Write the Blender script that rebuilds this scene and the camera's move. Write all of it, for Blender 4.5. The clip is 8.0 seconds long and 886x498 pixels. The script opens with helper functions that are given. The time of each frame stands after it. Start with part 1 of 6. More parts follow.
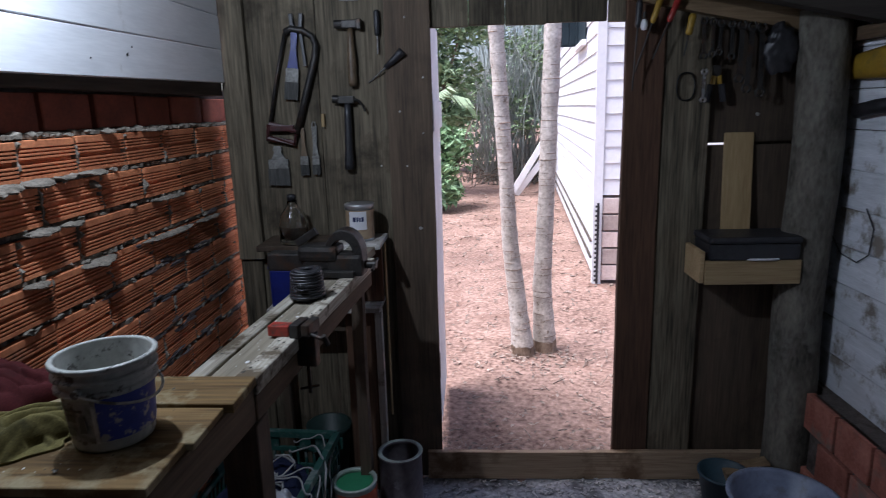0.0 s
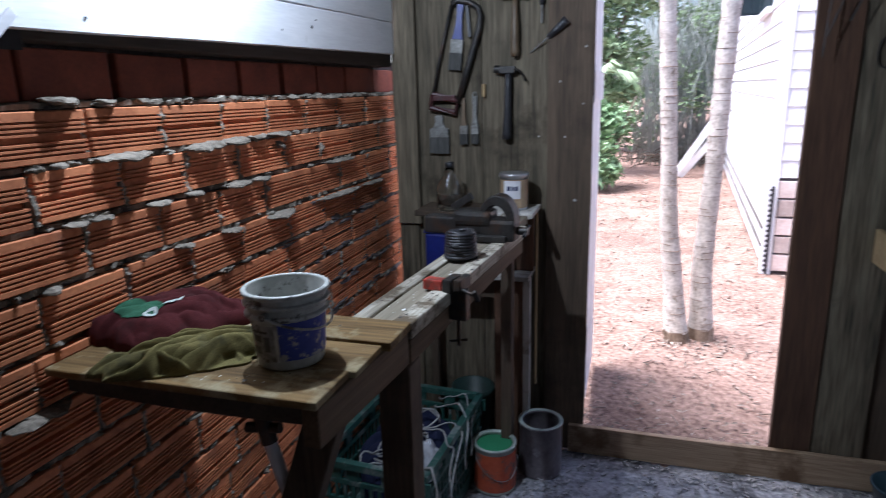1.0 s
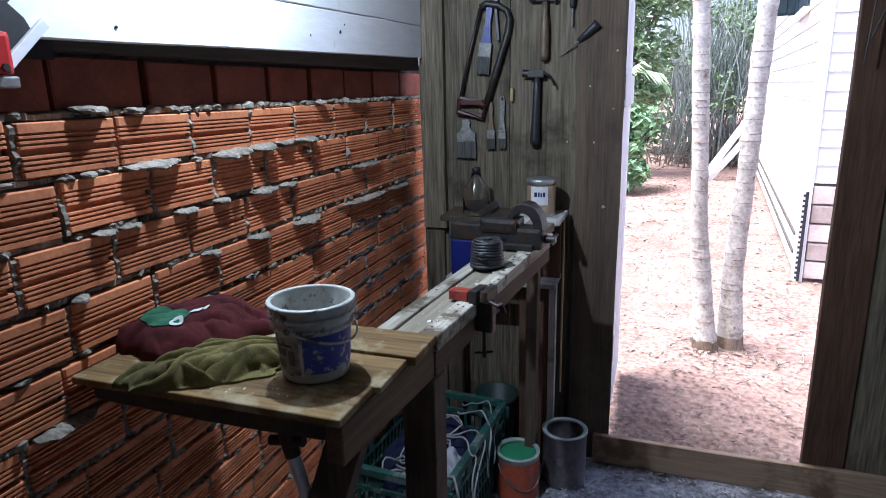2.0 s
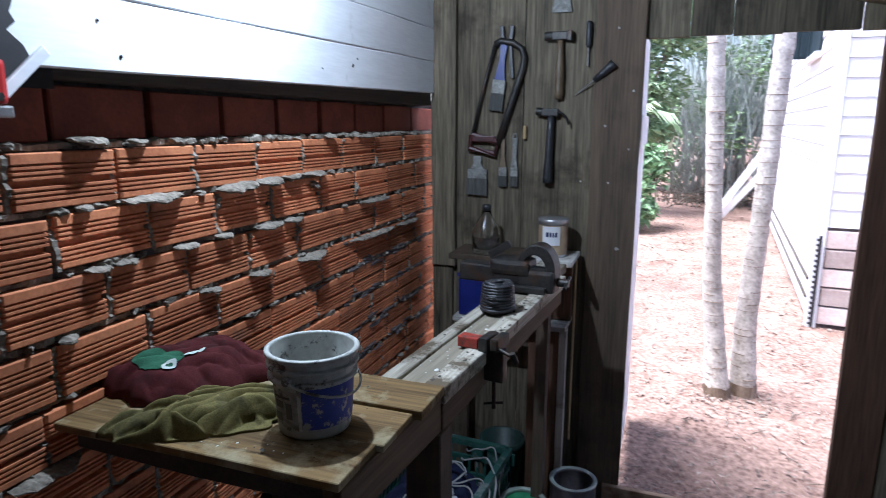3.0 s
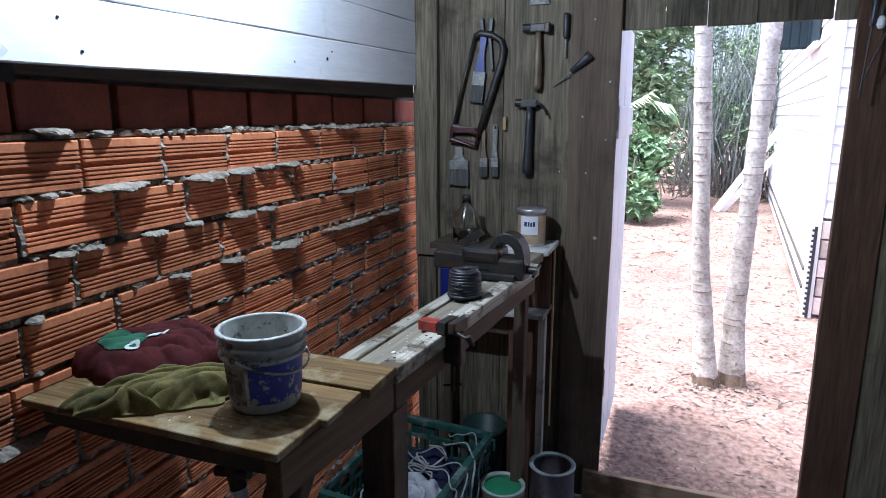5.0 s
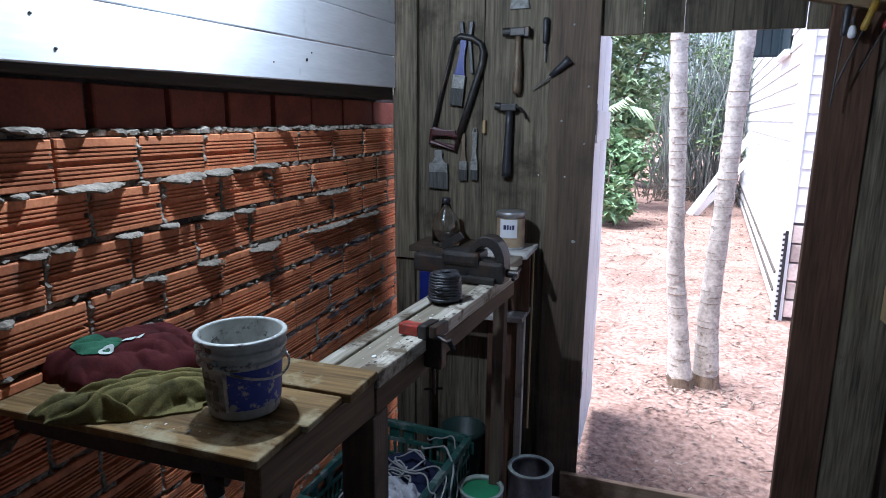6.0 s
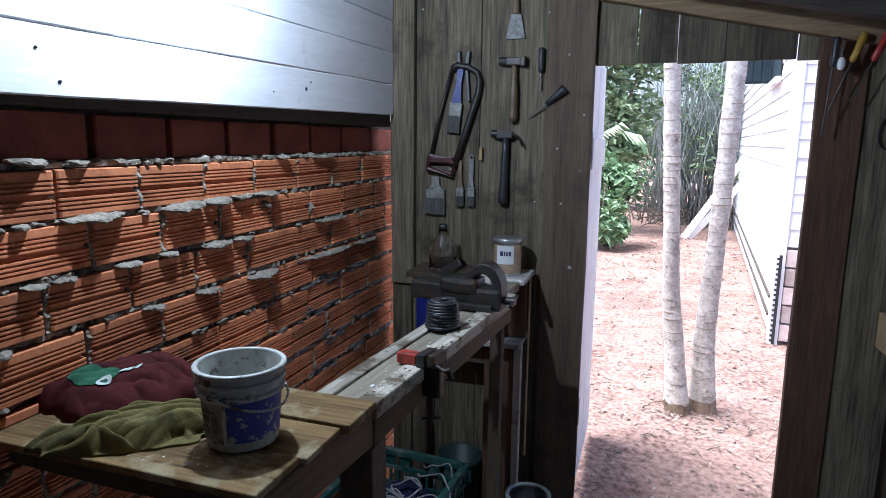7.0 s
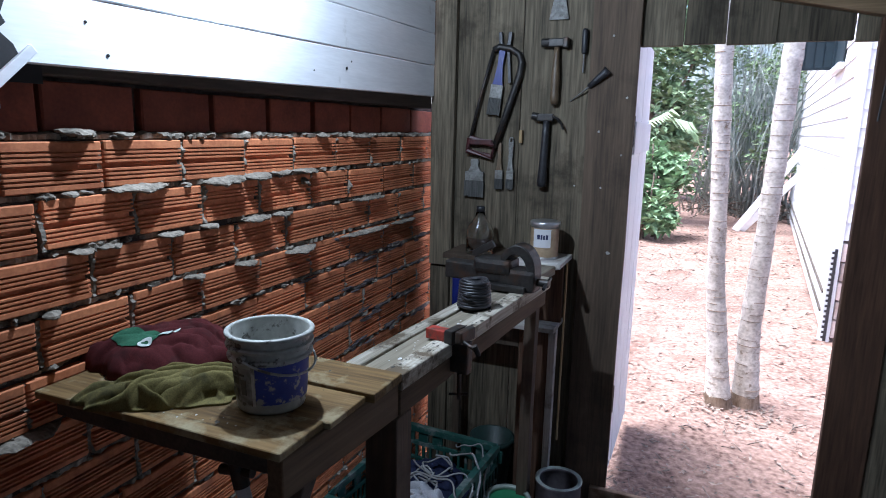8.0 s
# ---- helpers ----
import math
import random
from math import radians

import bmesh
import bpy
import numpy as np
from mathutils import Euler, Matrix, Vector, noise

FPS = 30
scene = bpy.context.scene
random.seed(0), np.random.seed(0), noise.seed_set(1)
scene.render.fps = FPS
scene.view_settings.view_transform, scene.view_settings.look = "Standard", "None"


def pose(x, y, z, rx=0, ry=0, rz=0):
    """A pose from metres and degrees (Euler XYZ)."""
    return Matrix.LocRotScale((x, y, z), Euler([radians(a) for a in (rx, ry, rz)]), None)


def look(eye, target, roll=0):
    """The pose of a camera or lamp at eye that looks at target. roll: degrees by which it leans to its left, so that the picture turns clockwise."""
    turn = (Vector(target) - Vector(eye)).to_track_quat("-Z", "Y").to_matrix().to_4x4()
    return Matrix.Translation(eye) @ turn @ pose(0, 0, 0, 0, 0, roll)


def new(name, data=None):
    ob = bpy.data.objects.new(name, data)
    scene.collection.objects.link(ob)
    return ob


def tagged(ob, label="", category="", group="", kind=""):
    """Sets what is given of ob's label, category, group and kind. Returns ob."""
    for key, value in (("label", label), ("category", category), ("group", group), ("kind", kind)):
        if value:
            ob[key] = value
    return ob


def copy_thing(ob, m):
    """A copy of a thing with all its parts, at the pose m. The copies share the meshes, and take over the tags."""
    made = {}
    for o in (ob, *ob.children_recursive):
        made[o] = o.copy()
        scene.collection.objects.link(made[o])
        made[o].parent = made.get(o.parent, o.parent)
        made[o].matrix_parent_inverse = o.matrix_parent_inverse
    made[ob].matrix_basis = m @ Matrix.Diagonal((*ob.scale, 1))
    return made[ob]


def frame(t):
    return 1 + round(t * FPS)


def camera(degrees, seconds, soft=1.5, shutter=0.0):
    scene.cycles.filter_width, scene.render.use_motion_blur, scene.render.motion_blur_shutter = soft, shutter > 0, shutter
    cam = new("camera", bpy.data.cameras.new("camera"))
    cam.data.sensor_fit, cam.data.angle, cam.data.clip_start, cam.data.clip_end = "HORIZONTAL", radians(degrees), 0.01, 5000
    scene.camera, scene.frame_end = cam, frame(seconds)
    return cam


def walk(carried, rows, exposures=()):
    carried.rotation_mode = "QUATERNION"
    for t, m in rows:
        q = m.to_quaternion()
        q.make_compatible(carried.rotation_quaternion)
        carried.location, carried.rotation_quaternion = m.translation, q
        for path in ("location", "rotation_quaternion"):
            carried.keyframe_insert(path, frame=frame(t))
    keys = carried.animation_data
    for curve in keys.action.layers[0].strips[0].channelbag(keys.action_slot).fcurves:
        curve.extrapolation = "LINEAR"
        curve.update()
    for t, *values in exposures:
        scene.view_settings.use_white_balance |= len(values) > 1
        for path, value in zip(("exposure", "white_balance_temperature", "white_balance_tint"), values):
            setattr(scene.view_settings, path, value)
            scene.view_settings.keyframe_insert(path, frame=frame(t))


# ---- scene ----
cam = camera(70.6, 8.0, 0.85, 0.5)
PATH = [
    (0, (0.149, -2.378, 1.508), (0.047, -0.429, 1.069), -1.6),
    (0.5, (0.145, -2.394, 1.495), (-0.12, -0.468, 1.027), -1.6),
    (1, (0.151, -2.42, 1.48), (-0.42, -0.567, 0.989), -1.6),
    (1.5, (0.165, -2.43, 1.492), (-0.501, -0.616, 0.975), -2.0),
    (2.8, (0.081, -2.331, 1.507), (-0.516, -0.468, 1.094), 0.1),
    (3, (0.105, -2.339, 1.511), (-0.559, -0.494, 1.115), 0.1),
    (3.5, (0.178, -2.345, 1.52), (-0.572, -0.527, 1.159), -0.3),
    (4, (0.237, -2.355, 1.499), (-0.606, -0.591, 1.077), -0.2),
    (4.5, (0.248, -2.357, 1.513), (-0.55, -0.567, 1.114), -0.8),
    (5, (0.224, -2.344, 1.506), (-0.47, -0.515, 1.089), -0.2),
    (5.2, (0.216, -2.338, 1.505), (-0.465, -0.509, 1.071), -0.2),
    (6.5, (0.212, -2.346, 1.515), (-0.391, -0.476, 1.142), 0.8),
    (7, (0.208, -2.349, 1.524), (-0.406, -0.477, 1.183), 0.6),
    (7.5, (0.204, -2.352, 1.514), (-0.458, -0.499, 1.155), 1.2),
    (8, (0.243, -2.351, 1.505), (-0.504, -0.535, 1.122), 1.3),
]
EXPO = [(0.0, 0.76, 5800, 19), (0.5, 0.95, 5800, 19), (1.0, 1.42, 5700, 18), (1.5, 1.66, 5600, 17), (3.0, 1.54, 5500, 15), (3.5, 1.58, 5500, 15), (4.5, 1.76, 5500, 15), (5.0, 1.6, 5500, 15), (7.0, 1.4, 5500, 15), (8.0, 1.46, 5500, 15)]
walk(cam, [(t, look(e, a, r)) for t, e, a, r in PATH], EXPO)

# ---------------------------------------------------------------- light
world = bpy.data.worlds.new("sky")
scene.world = world
world.use_nodes = True
wn = world.node_tree.nodes
sky = wn.new("ShaderNodeTexSky")
sky.sky_type = "NISHITA"
sky.sun_disc = False
sky.sun_elevation = radians(71)
sky.sun_rotation = radians(253)
sky.dust_density = 4.0
sky.air_density = 1.0
wn["Background"].inputs[1].default_value = 0.15
world.node_tree.links.new(sky.outputs[0], wn["Background"].inputs[0])

sun_data = bpy.data.lights.new("sun", "SUN")
sun_data.energy, sun_data.angle, sun_data.color = 5.0, radians(30), (1.0, 0.97, 0.92)
sun = new("sun", sun_data)
sun.matrix_world = look((0, 0, 0), (0.32, 0.1, -0.94))

bulb_data = bpy.data.lights.new("ceiling_bulb", "POINT")
bulb_data.energy, bulb_data.shadow_soft_size, bulb_data.color = 17.0, 0.018, (0.84, 0.95, 1.0)
bulb = new("ceiling_bulb", bulb_data)
bulb.location = (-0.57, -1.31, 2.05)


# ---------------------------------------------------------------- mesh helpers
def thing(name, loc=(0, 0, 0), rz=0.0, label="", category="", group="", kind=""):
    ob = new(name)
    ob.empty_display_size = 0.05
    ob.matrix_basis = pose(*loc, 0, 0, rz)
    return tagged(ob, label, category, group, kind)


def part(name, bm, material, parent=None, label="", smooth=False, m=None):
    me = bpy.data.meshes.new(name)
    bm.to_mesh(me)
    bm.free()
    me.materials.append(material)
    if smooth:
        me.polygons.foreach_set("use_smooth", [True] * len(me.polygons))
    ob = new(name, me)
    if parent:
        ob.parent = parent
    if m is not None:
        ob.matrix_basis = m
    if label:
        ob["label"] = label
    return ob


def piece(name, me, parent, m):
    ob = new(name, me)
    ob.parent = parent
    ob.matrix_basis = m
    return ob


def bx(bm, x0, x1, y0, y1, z0, z1, bev=0.0, m=None):
    vs = [bm.verts.new((x, y, z)) for x in (x0, x1) for y in (y0, y1) for z in (z0, z1)]
    fs = [bm.faces.new([vs[i] for i in f]) for f in ((0, 1, 3, 2), (4, 6, 7, 5), (0, 4, 5, 1), (2, 3, 7, 6), (0, 2, 6, 4), (1, 5, 7, 3))]
    if m is not None:
        bmesh.ops.transform(bm, matrix=m, verts=vs)
    if bev:
        es = list({e for f in fs for e in f.edges})
        bmesh.ops.bevel(bm, geom=es, offset=bev, segments=2, affect="EDGES", profile=0.6)
    return vs


def plank(x0, x1, y0, y1, z0, z1, axis=2, cuts=6, wob=0.004, seed=0, bev=0.002):
    """A board with slightly wavering edges and a warped face; axis is its length."""
    bm = bmesh.new()
    lo, hi = [x0, y0, z0], [x1, y1, z1]
    cr = [a for a in (0, 1, 2) if a != axis]
    rings = []
    for k in range(cuts + 1):
        u = k / cuts
        ring = []
        for a, b in ((0, 0), (1, 0), (1, 1), (0, 1)):
            co = [0, 0, 0]
            co[axis] = lo[axis] + (hi[axis] - lo[axis]) * u
            for j, c in ((a, cr[0]), (b, cr[1])):
                thick = hi[c] - lo[c]
                w = noise.noise((co[axis] * 3.0, seed * 7.3 + c + 3 * j, seed)) * min(wob, thick * 0.12)
                co[c] = (hi[c] if j else lo[c]) + w
            if k in (0, cuts):
                co[axis] += noise.noise((seed, a * 3.0, b * 5.0 + k)) * wob
            ring.append(bm.verts.new(co))
        rings.append(ring)
    for r, q in zip(rings, rings[1:]):
        for i in range(4):
            bm.faces.new((r[i], r[(i + 1) % 4], q[(i + 1) % 4], q[i]))
    bm.faces.new(rings[0][::-1])
    bm.faces.new(rings[-1])
    bmesh.ops.recalc_face_normals(bm, faces=bm.faces)
    if bev:
        bmesh.ops.bevel(bm, geom=[e for e in bm.edges if e.calc_face_angle(0) > 0.6], offset=bev, segments=1, affect="EDGES")
    return bm


def cyl(bm, p0, p1, r0, r1=None, seg=16, cap=True):
    r1 = r0 if r1 is None else r1
    p0, p1 = Vector(p0), Vector(p1)
    d = p1 - p0
    q = d.to_track_quat("Z", "Y").to_matrix()
    rings = []
    for p, r in ((p0, r0), (p1, r1)):
        rings.append([bm.verts.new(p + q @ Vector((r * math.cos(2 * math.pi * i / seg), r * math.sin(2 * math.pi * i / seg), 0))) for i in range(seg)])
    for i in range(seg):
        j = (i + 1) % seg
        bm.faces.new((rings[0][i], rings[0][j], rings[1][j], rings[1][i]))
    if cap:
        bm.faces.new(rings[0][::-1])
        bm.faces.new(rings[1])


def lathe(bm, profile, seg=32, c=(0, 0, 0), close=False):
    """Turns a profile of (radius, height) about the z axis through c."""
    rings = []
    for r, z in profile:
        if r < 1e-6:
            rings.append([bm.verts.new((c[0], c[1], c[2] + z))])
        else:
            rings.append([bm.verts.new((c[0] + r * math.cos(2 * math.pi * i / seg), c[1] + r * math.sin(2 * math.pi * i / seg), c[2] + z)) for i in range(seg)])
    for a, b in zip(rings, rings[1:]):
        for i in range(seg):
            j = (i + 1) % seg
            f = [a[i % len(a)], a[j % len(a)], b[j % len(b)], b[i % len(b)]]
            f = [v for n, v in enumerate(f) if v not in f[:n]]
            if len(f) > 2:
                bm.faces.new(f)
    bmesh.ops.recalc_face_normals(bm, faces=bm.faces)


def tube(bm, pts, r, seg=8, taper=None):
    pts = [Vector(p) for p in pts]
    rings = []
    for i, p in enumerate(pts):
        d = pts[min(i + 1, len(pts) - 1)] - pts[max(i - 1, 0)]
        q = d.to_track_quat("Z", "Y").to_matrix()
        rr = r if taper is None else r + (taper - r) * i / (len(pts) - 1)
        rings.append([bm.verts.new(p + q @ Vector((rr * math.cos(2 * math.pi * k / seg), rr * math.sin(2 * math.pi * k / seg), 0))) for k in range(seg)])
    for a, b in zip(rings, rings[1:]):
        off = min(range(seg), key=lambda o: (a[0].co - b[o].co).length)
        for k in range(seg):
            bm.faces.new((a[k], a[(k + 1) % seg], b[(k + 1 + off) % seg], b[(k + off) % seg]))
    bm.faces.new(rings[0][::-1])
    bm.faces.new(rings[-1])
    bmesh.ops.recalc_face_normals(bm, faces=bm.faces)


def blob(bm, c, rad, amp=0.3, freq=30.0, seed=0, sub=2):
    """A rough lump."""
    got = bmesh.ops.create_icosphere(bm, subdivisions=sub, radius=1.0)
    for v in got["verts"]:
        d = v.co.copy()
        p = Vector((d.x * rad[0], d.y * rad[1], d.z * rad[2]))
        at = (p + Vector(c)) * freq + Vector((seed * 3.1, seed, 0))
        w = 1 + amp * noise.noise(at) + 0.7 * amp * noise.noise(at * 3.1)
        v.co = Vector(c) + p * w


def lumps(name, items, material, parent, label):
    """Many rough lumps in one mesh: items are (centre, radii, roughness, frequency, seed)."""
    tmp = bmesh.new()
    bmesh.ops.create_icosphere(tmp, subdivisions=2, radius=1.0)
    tmp.verts.index_update()
    ball = [v.co.copy() for v in tmp.verts]
    tris = [tuple(v.index for v in f.verts) for f in tmp.faces]
    tmp.free()
    verts, faces = [], []
    for c, rad, amp, freq, seed in items:
        base = len(verts)
        for d in ball:
            p = Vector((d.x * rad[0], d.y * rad[1], d.z * rad[2]))
            at = (p + Vector(c)) * freq + Vector((seed * 3.1, seed, 0))
            verts.append(tuple(Vector(c) + p * (1 + amp * noise.noise(at) + 0.7 * amp * noise.noise(at * 3.1))))
        faces += [(a + base, b + base, k + base) for a, b, k in tris]
    me = bpy.data.meshes.new(name)
    me.from_pydata(verts, [], faces)
    me.materials.append(material)
    ob = new(name, me)
    ob.parent = parent
    ob["label"], ob["kind"] = label, "stuff"
    return ob


def arc(c, r, a0, a1, n, plane="xz"):
    out = []
    for i in range(n + 1):
        a = radians(a0 + (a1 - a0) * i / n)
        u, v = r * math.cos(a), r * math.sin(a)
        out.append((c[0] + u, c[1], c[2] + v) if plane == "xz" else (c[0] + u, c[1] + v, c[2]))
    return out


# ---------------------------------------------------------------- materials
def mat(name, c1, c2, scale=6.0, stretch=(1, 1, 1), rough=0.75, bump=0.3, fine=80.0, fine_mix=0.35, metal=0.0, rand=0.25,
        stain=None, stain_scale=2.5, stain_lo=0.52, stain_hi=0.66, spec=0.5, dist=0.004, coords="Object", knots=False):
    """Two scales of noise between two colours, an optional stain, bump, and a little change from piece to piece."""
    m = bpy.data.materials.new(name)
    m.use_nodes = True
    nt = m.node_tree
    n, l = nt.nodes, nt.links
    bsdf = n["Principled BSDF"]
    tc = n.new("ShaderNodeTexCoord")
    info = n.new("ShaderNodeObjectInfo")
    shift = n.new("ShaderNodeVectorMath")
    shift.operation = "MULTIPLY_ADD"
    l.new(info.outputs["Random"], shift.inputs[0])
    shift.inputs[1].default_value = (7.0, 5.0, 9.0)
    l.new(tc.outputs[coords], shift.inputs[2])
    mp = n.new("ShaderNodeMapping")
    mp.inputs["Scale"].default_value = stretch
    l.new(shift.outputs[0], mp.inputs[0])
    a = n.new("ShaderNodeTexNoise")
    a.inputs["Scale"].default_value = scale
    a.inputs["Detail"].default_value = 6
    a.inputs["Roughness"].default_value = 0.62
    a.inputs["Distortion"].default_value = 0.6
    l.new(mp.outputs[0], a.inputs["Vector"])
    b = n.new("ShaderNodeTexNoise")
    b.inputs["Scale"].default_value = fine
    b.inputs["Detail"].default_value = 4
    l.new(mp.outputs[0], b.inputs["Vector"])
    mixf = n.new("ShaderNodeMix")
    mixf.inputs[0].default_value = fine_mix
    l.new(a.outputs[0], mixf.inputs[2])
    l.new(b.outputs[0], mixf.inputs[3])
    ramp = n.new("ShaderNodeValToRGB")
    ramp.color_ramp.elements[0].position, ramp.color_ramp.elements[1].position = 0.34, 0.68
    ramp.color_ramp.elements[0].color = (*c1, 1)
    ramp.color_ramp.elements[1].color = (*c2, 1)
    l.new(mixf.outputs[0], ramp.inputs[0])
    col = ramp.outputs[0]
    if stain:
        st = n.new("ShaderNodeTexNoise")
        st.inputs["Scale"].default_value = stain_scale
        st.inputs["Detail"].default_value = 7
        st.inputs["Roughness"].default_value = 0.65
        l.new(shift.outputs[0], st.inputs["Vector"])
        mr = n.new("ShaderNodeMapRange")
        mr.inputs[1].default_value, mr.inputs[2].default_value = stain_lo, stain_hi
        l.new(st.outputs[0], mr.inputs[0])
        mx = n.new("ShaderNodeMix")
        mx.data_type = "RGBA"
        l.new(mr.outputs[0], mx.inputs[0])
        l.new(col, mx.inputs[6])
        mx.inputs[7].default_value = (*stain, 1)
        col = mx.outputs[2]
    hsv = n.new("ShaderNodeHueSaturation")
    vr = n.new("ShaderNodeMapRange")
    vr.inputs[3].default_value, vr.inputs[4].default_value = 1 - rand, 1 + rand
    l.new(info.outputs["Random"], vr.inputs[0])
    l.new(vr.outputs[0], hsv.inputs["Value"])
    l.new(col, hsv.inputs["Color"])
    l.new(hsv.outputs[0], bsdf.inputs["Base Color"])
    rr = n.new("ShaderNodeMapRange")
    rr.inputs[3].default_value, rr.inputs[4].default_value = max(0.02, rough - 0.12), min(1.0, rough + 0.12)
    l.new(b.outputs[0], rr.inputs[0])
    l.new(rr.outputs[0], bsdf.inputs["Roughness"])
    bsdf.inputs["Metallic"].default_value = metal
    bsdf.inputs["Specular IOR Level"].default_value = spec
    if bump:
        bp = n.new("ShaderNodeBump")
        bp.inputs["Strength"].default_value = bump
        bp.inputs["Distance"].default_value = dist
        l.new(mixf.outputs[0], bp.inputs["Height"])
        l.new(bp.outputs[0], bsdf.inputs["Normal"])
    return m


def wood(name, c1, c2, axis=2, rough=0.8, bump=0.5, rand=0.3, **k):
    st = [6.5, 6.5, 6.5]
    st[axis] = 0.34
    return mat(name, c1, c2, scale=2.4, stretch=st, rough=rough, bump=bump, fine=22.0, fine_mix=0.5, rand=rand, spec=0.25, **k)


M_BRICK = mat("terracotta_brick", (0.38, 0.118, 0.052), (0.76, 0.3, 0.135), scale=9, fine=120, rough=0.8, bump=0.25, rand=0.22, spec=0.25,
              stain=(0.2, 0.1, 0.07), stain_scale=7.0, stain_lo=0.58, stain_hi=0.74, dist=0.002)
# Smooth top course; part of its dark red is shade under the white boards.
M_FLATBRICK = mat("smooth_shaded_red_brick", (0.16, 0.045, 0.03), (0.33, 0.095, 0.055), scale=9, fine=120, rough=0.8, bump=0.25, rand=0.2, spec=0.25, dist=0.002)
M_MORTAR = mat("grey_mortar", (0.1, 0.088, 0.07), (0.36, 0.32, 0.262), scale=22, fine=160, rough=0.95, bump=0.9, rand=0.1, spec=0.1)
M_SMEAR = mat("dark_cement_smear", (0.06, 0.05, 0.05), (0.2, 0.17, 0.165), scale=22, fine=160, rough=0.9, bump=0.9, rand=0.1, spec=0.15)
M_JOINT = mat("dark_mortar_bed", (0.04, 0.032, 0.028), (0.13, 0.11, 0.1), scale=25, fine=160, rough=0.95, bump=0.9, rand=0.0, spec=0.1)
M_WALLWOOD = wood("weathered_grey_boards", (0.026, 0.022, 0.015), (0.19, 0.158, 0.108), 2, stain=(0.03, 0.023, 0.015), stain_scale=3.2, stain_lo=0.56, stain_hi=0.7)
M_DARKWOOD = wood("dark_brown_boards", (0.05, 0.036, 0.026), (0.13, 0.095, 0.065), 2, stain=(0.035, 0.025, 0.02), stain_scale=1.6)
M_REDWOOD = wood("reddish_brown_boards", (0.05, 0.026, 0.016), (0.16, 0.088, 0.054), 2)
M_BEAM = wood("brown_beam_wood", (0.13, 0.085, 0.045), (0.27, 0.19, 0.11), 0)
M_BEAMY = wood("old_beam_wood", (0.05, 0.04, 0.032), (0.11, 0.09, 0.07), 1)
M_PALEX = wood("pale_worn_plank_x", (0.06, 0.034, 0.011), (0.26, 0.165, 0.066), 0, stain=(0.3, 0.25, 0.145), stain_scale=12.0, stain_lo=0.5, stain_hi=0.63)
M_PALEY = wood("pale_worn_plank_y", (0.2, 0.17, 0.12), (0.6, 0.56, 0.47), 1, stain=(0.11, 0.085, 0.055), stain_scale=11.0, stain_lo=0.5, stain_hi=0.6)
M_WALLY = wood("greyed_plank", (0.16, 0.14, 0.1), (0.32, 0.28, 0.21), 1, stain=(0.1, 0.08, 0.06), stain_scale=6.0)
M_BEAMB = wood("brown_rail_wood", (0.055, 0.036, 0.021), (0.14, 0.095, 0.057), 1)
M_SPOTZ = wood("paint_spotted_edge", (0.25, 0.23, 0.2), (0.5, 0.47, 0.42), 2, stain=(0.16, 0.13, 0.1), stain_scale=9.0)
M_PALEX2 = wood("pale_tray_wood", (0.27, 0.18, 0.09), (0.45, 0.33, 0.18), 0)
M_BARK = mat("grey_barked_wood", (0.05, 0.045, 0.038), (0.22, 0.2, 0.165), scale=5, stretch=(2, 2, 0.8), fine=40, rough=0.95, bump=0.9, rand=0, spec=0.1, stain=(0.2, 0.19, 0.16), stain_scale=5, dist=0.01)
M_SILL = wood("worn_brown_sill", (0.24, 0.16, 0.1), (0.46, 0.34, 0.23), 0, stain=(0.15, 0.09, 0.05), stain_scale=5.0)
# Unseen roof boards kept near black so the bulb bounces little light off them.
M_ROOF = wood("dark_roof_boards", (0.02, 0.017, 0.014), (0.06, 0.05, 0.042), 0)
M_PALEZ = wood("pale_pine", (0.34, 0.23, 0.11), (0.52, 0.38, 0.2), 2)
M_WHITE = mat("white_painted_boards", (0.66, 0.68, 0.7), (0.82, 0.84, 0.86), scale=3, stretch=(6, 0.6, 6), rough=0.45, bump=0.12, fine=30, rand=0.03,
              stain=(0.5, 0.5, 0.48), stain_scale=7, stain_lo=0.66, stain_hi=0.8)
M_OLDWHITE = mat("peeling_white_boards", (0.48, 0.5, 0.53), (0.76, 0.78, 0.82), scale=4, stretch=(6, 0.7, 6), rough=0.7, bump=0.4, fine=30, rand=0.12,
                 stain=(0.2, 0.175, 0.145), stain_scale=7, stain_lo=0.53, stain_hi=0.64)
M_FLOOR = mat("grey_dirt_floor", (0.12, 0.12, 0.13), (0.5, 0.5, 0.54), stain=(0.045, 0.044, 0.048), stain_scale=4.5, stain_lo=0.5, stain_hi=0.64, scale=7, fine=60, fine_mix=0.5, rough=0.95, bump=0.9, rand=0, spec=0.1, dist=0.01)
M_EARTH = mat("reddish_bare_earth", (0.09, 0.053, 0.04), (0.4, 0.27, 0.215), scale=2.6, fine=38, fine_mix=0.58, rough=0.95, bump=1.0, rand=0, spec=0.1,
              stain=(0.17, 0.1, 0.075), stain_scale=3.0, stain_lo=0.55, stain_hi=0.72, dist=0.02)
M_SIDING = mat("white_house_siding", (0.72, 0.73, 0.74), (0.86, 0.87, 0.88), scale=3, rough=0.6, bump=0.1, fine=30, rand=0.04,
               stain=(0.5, 0.44, 0.38), stain_scale=1.5, stain_lo=0.62, stain_hi=0.8)
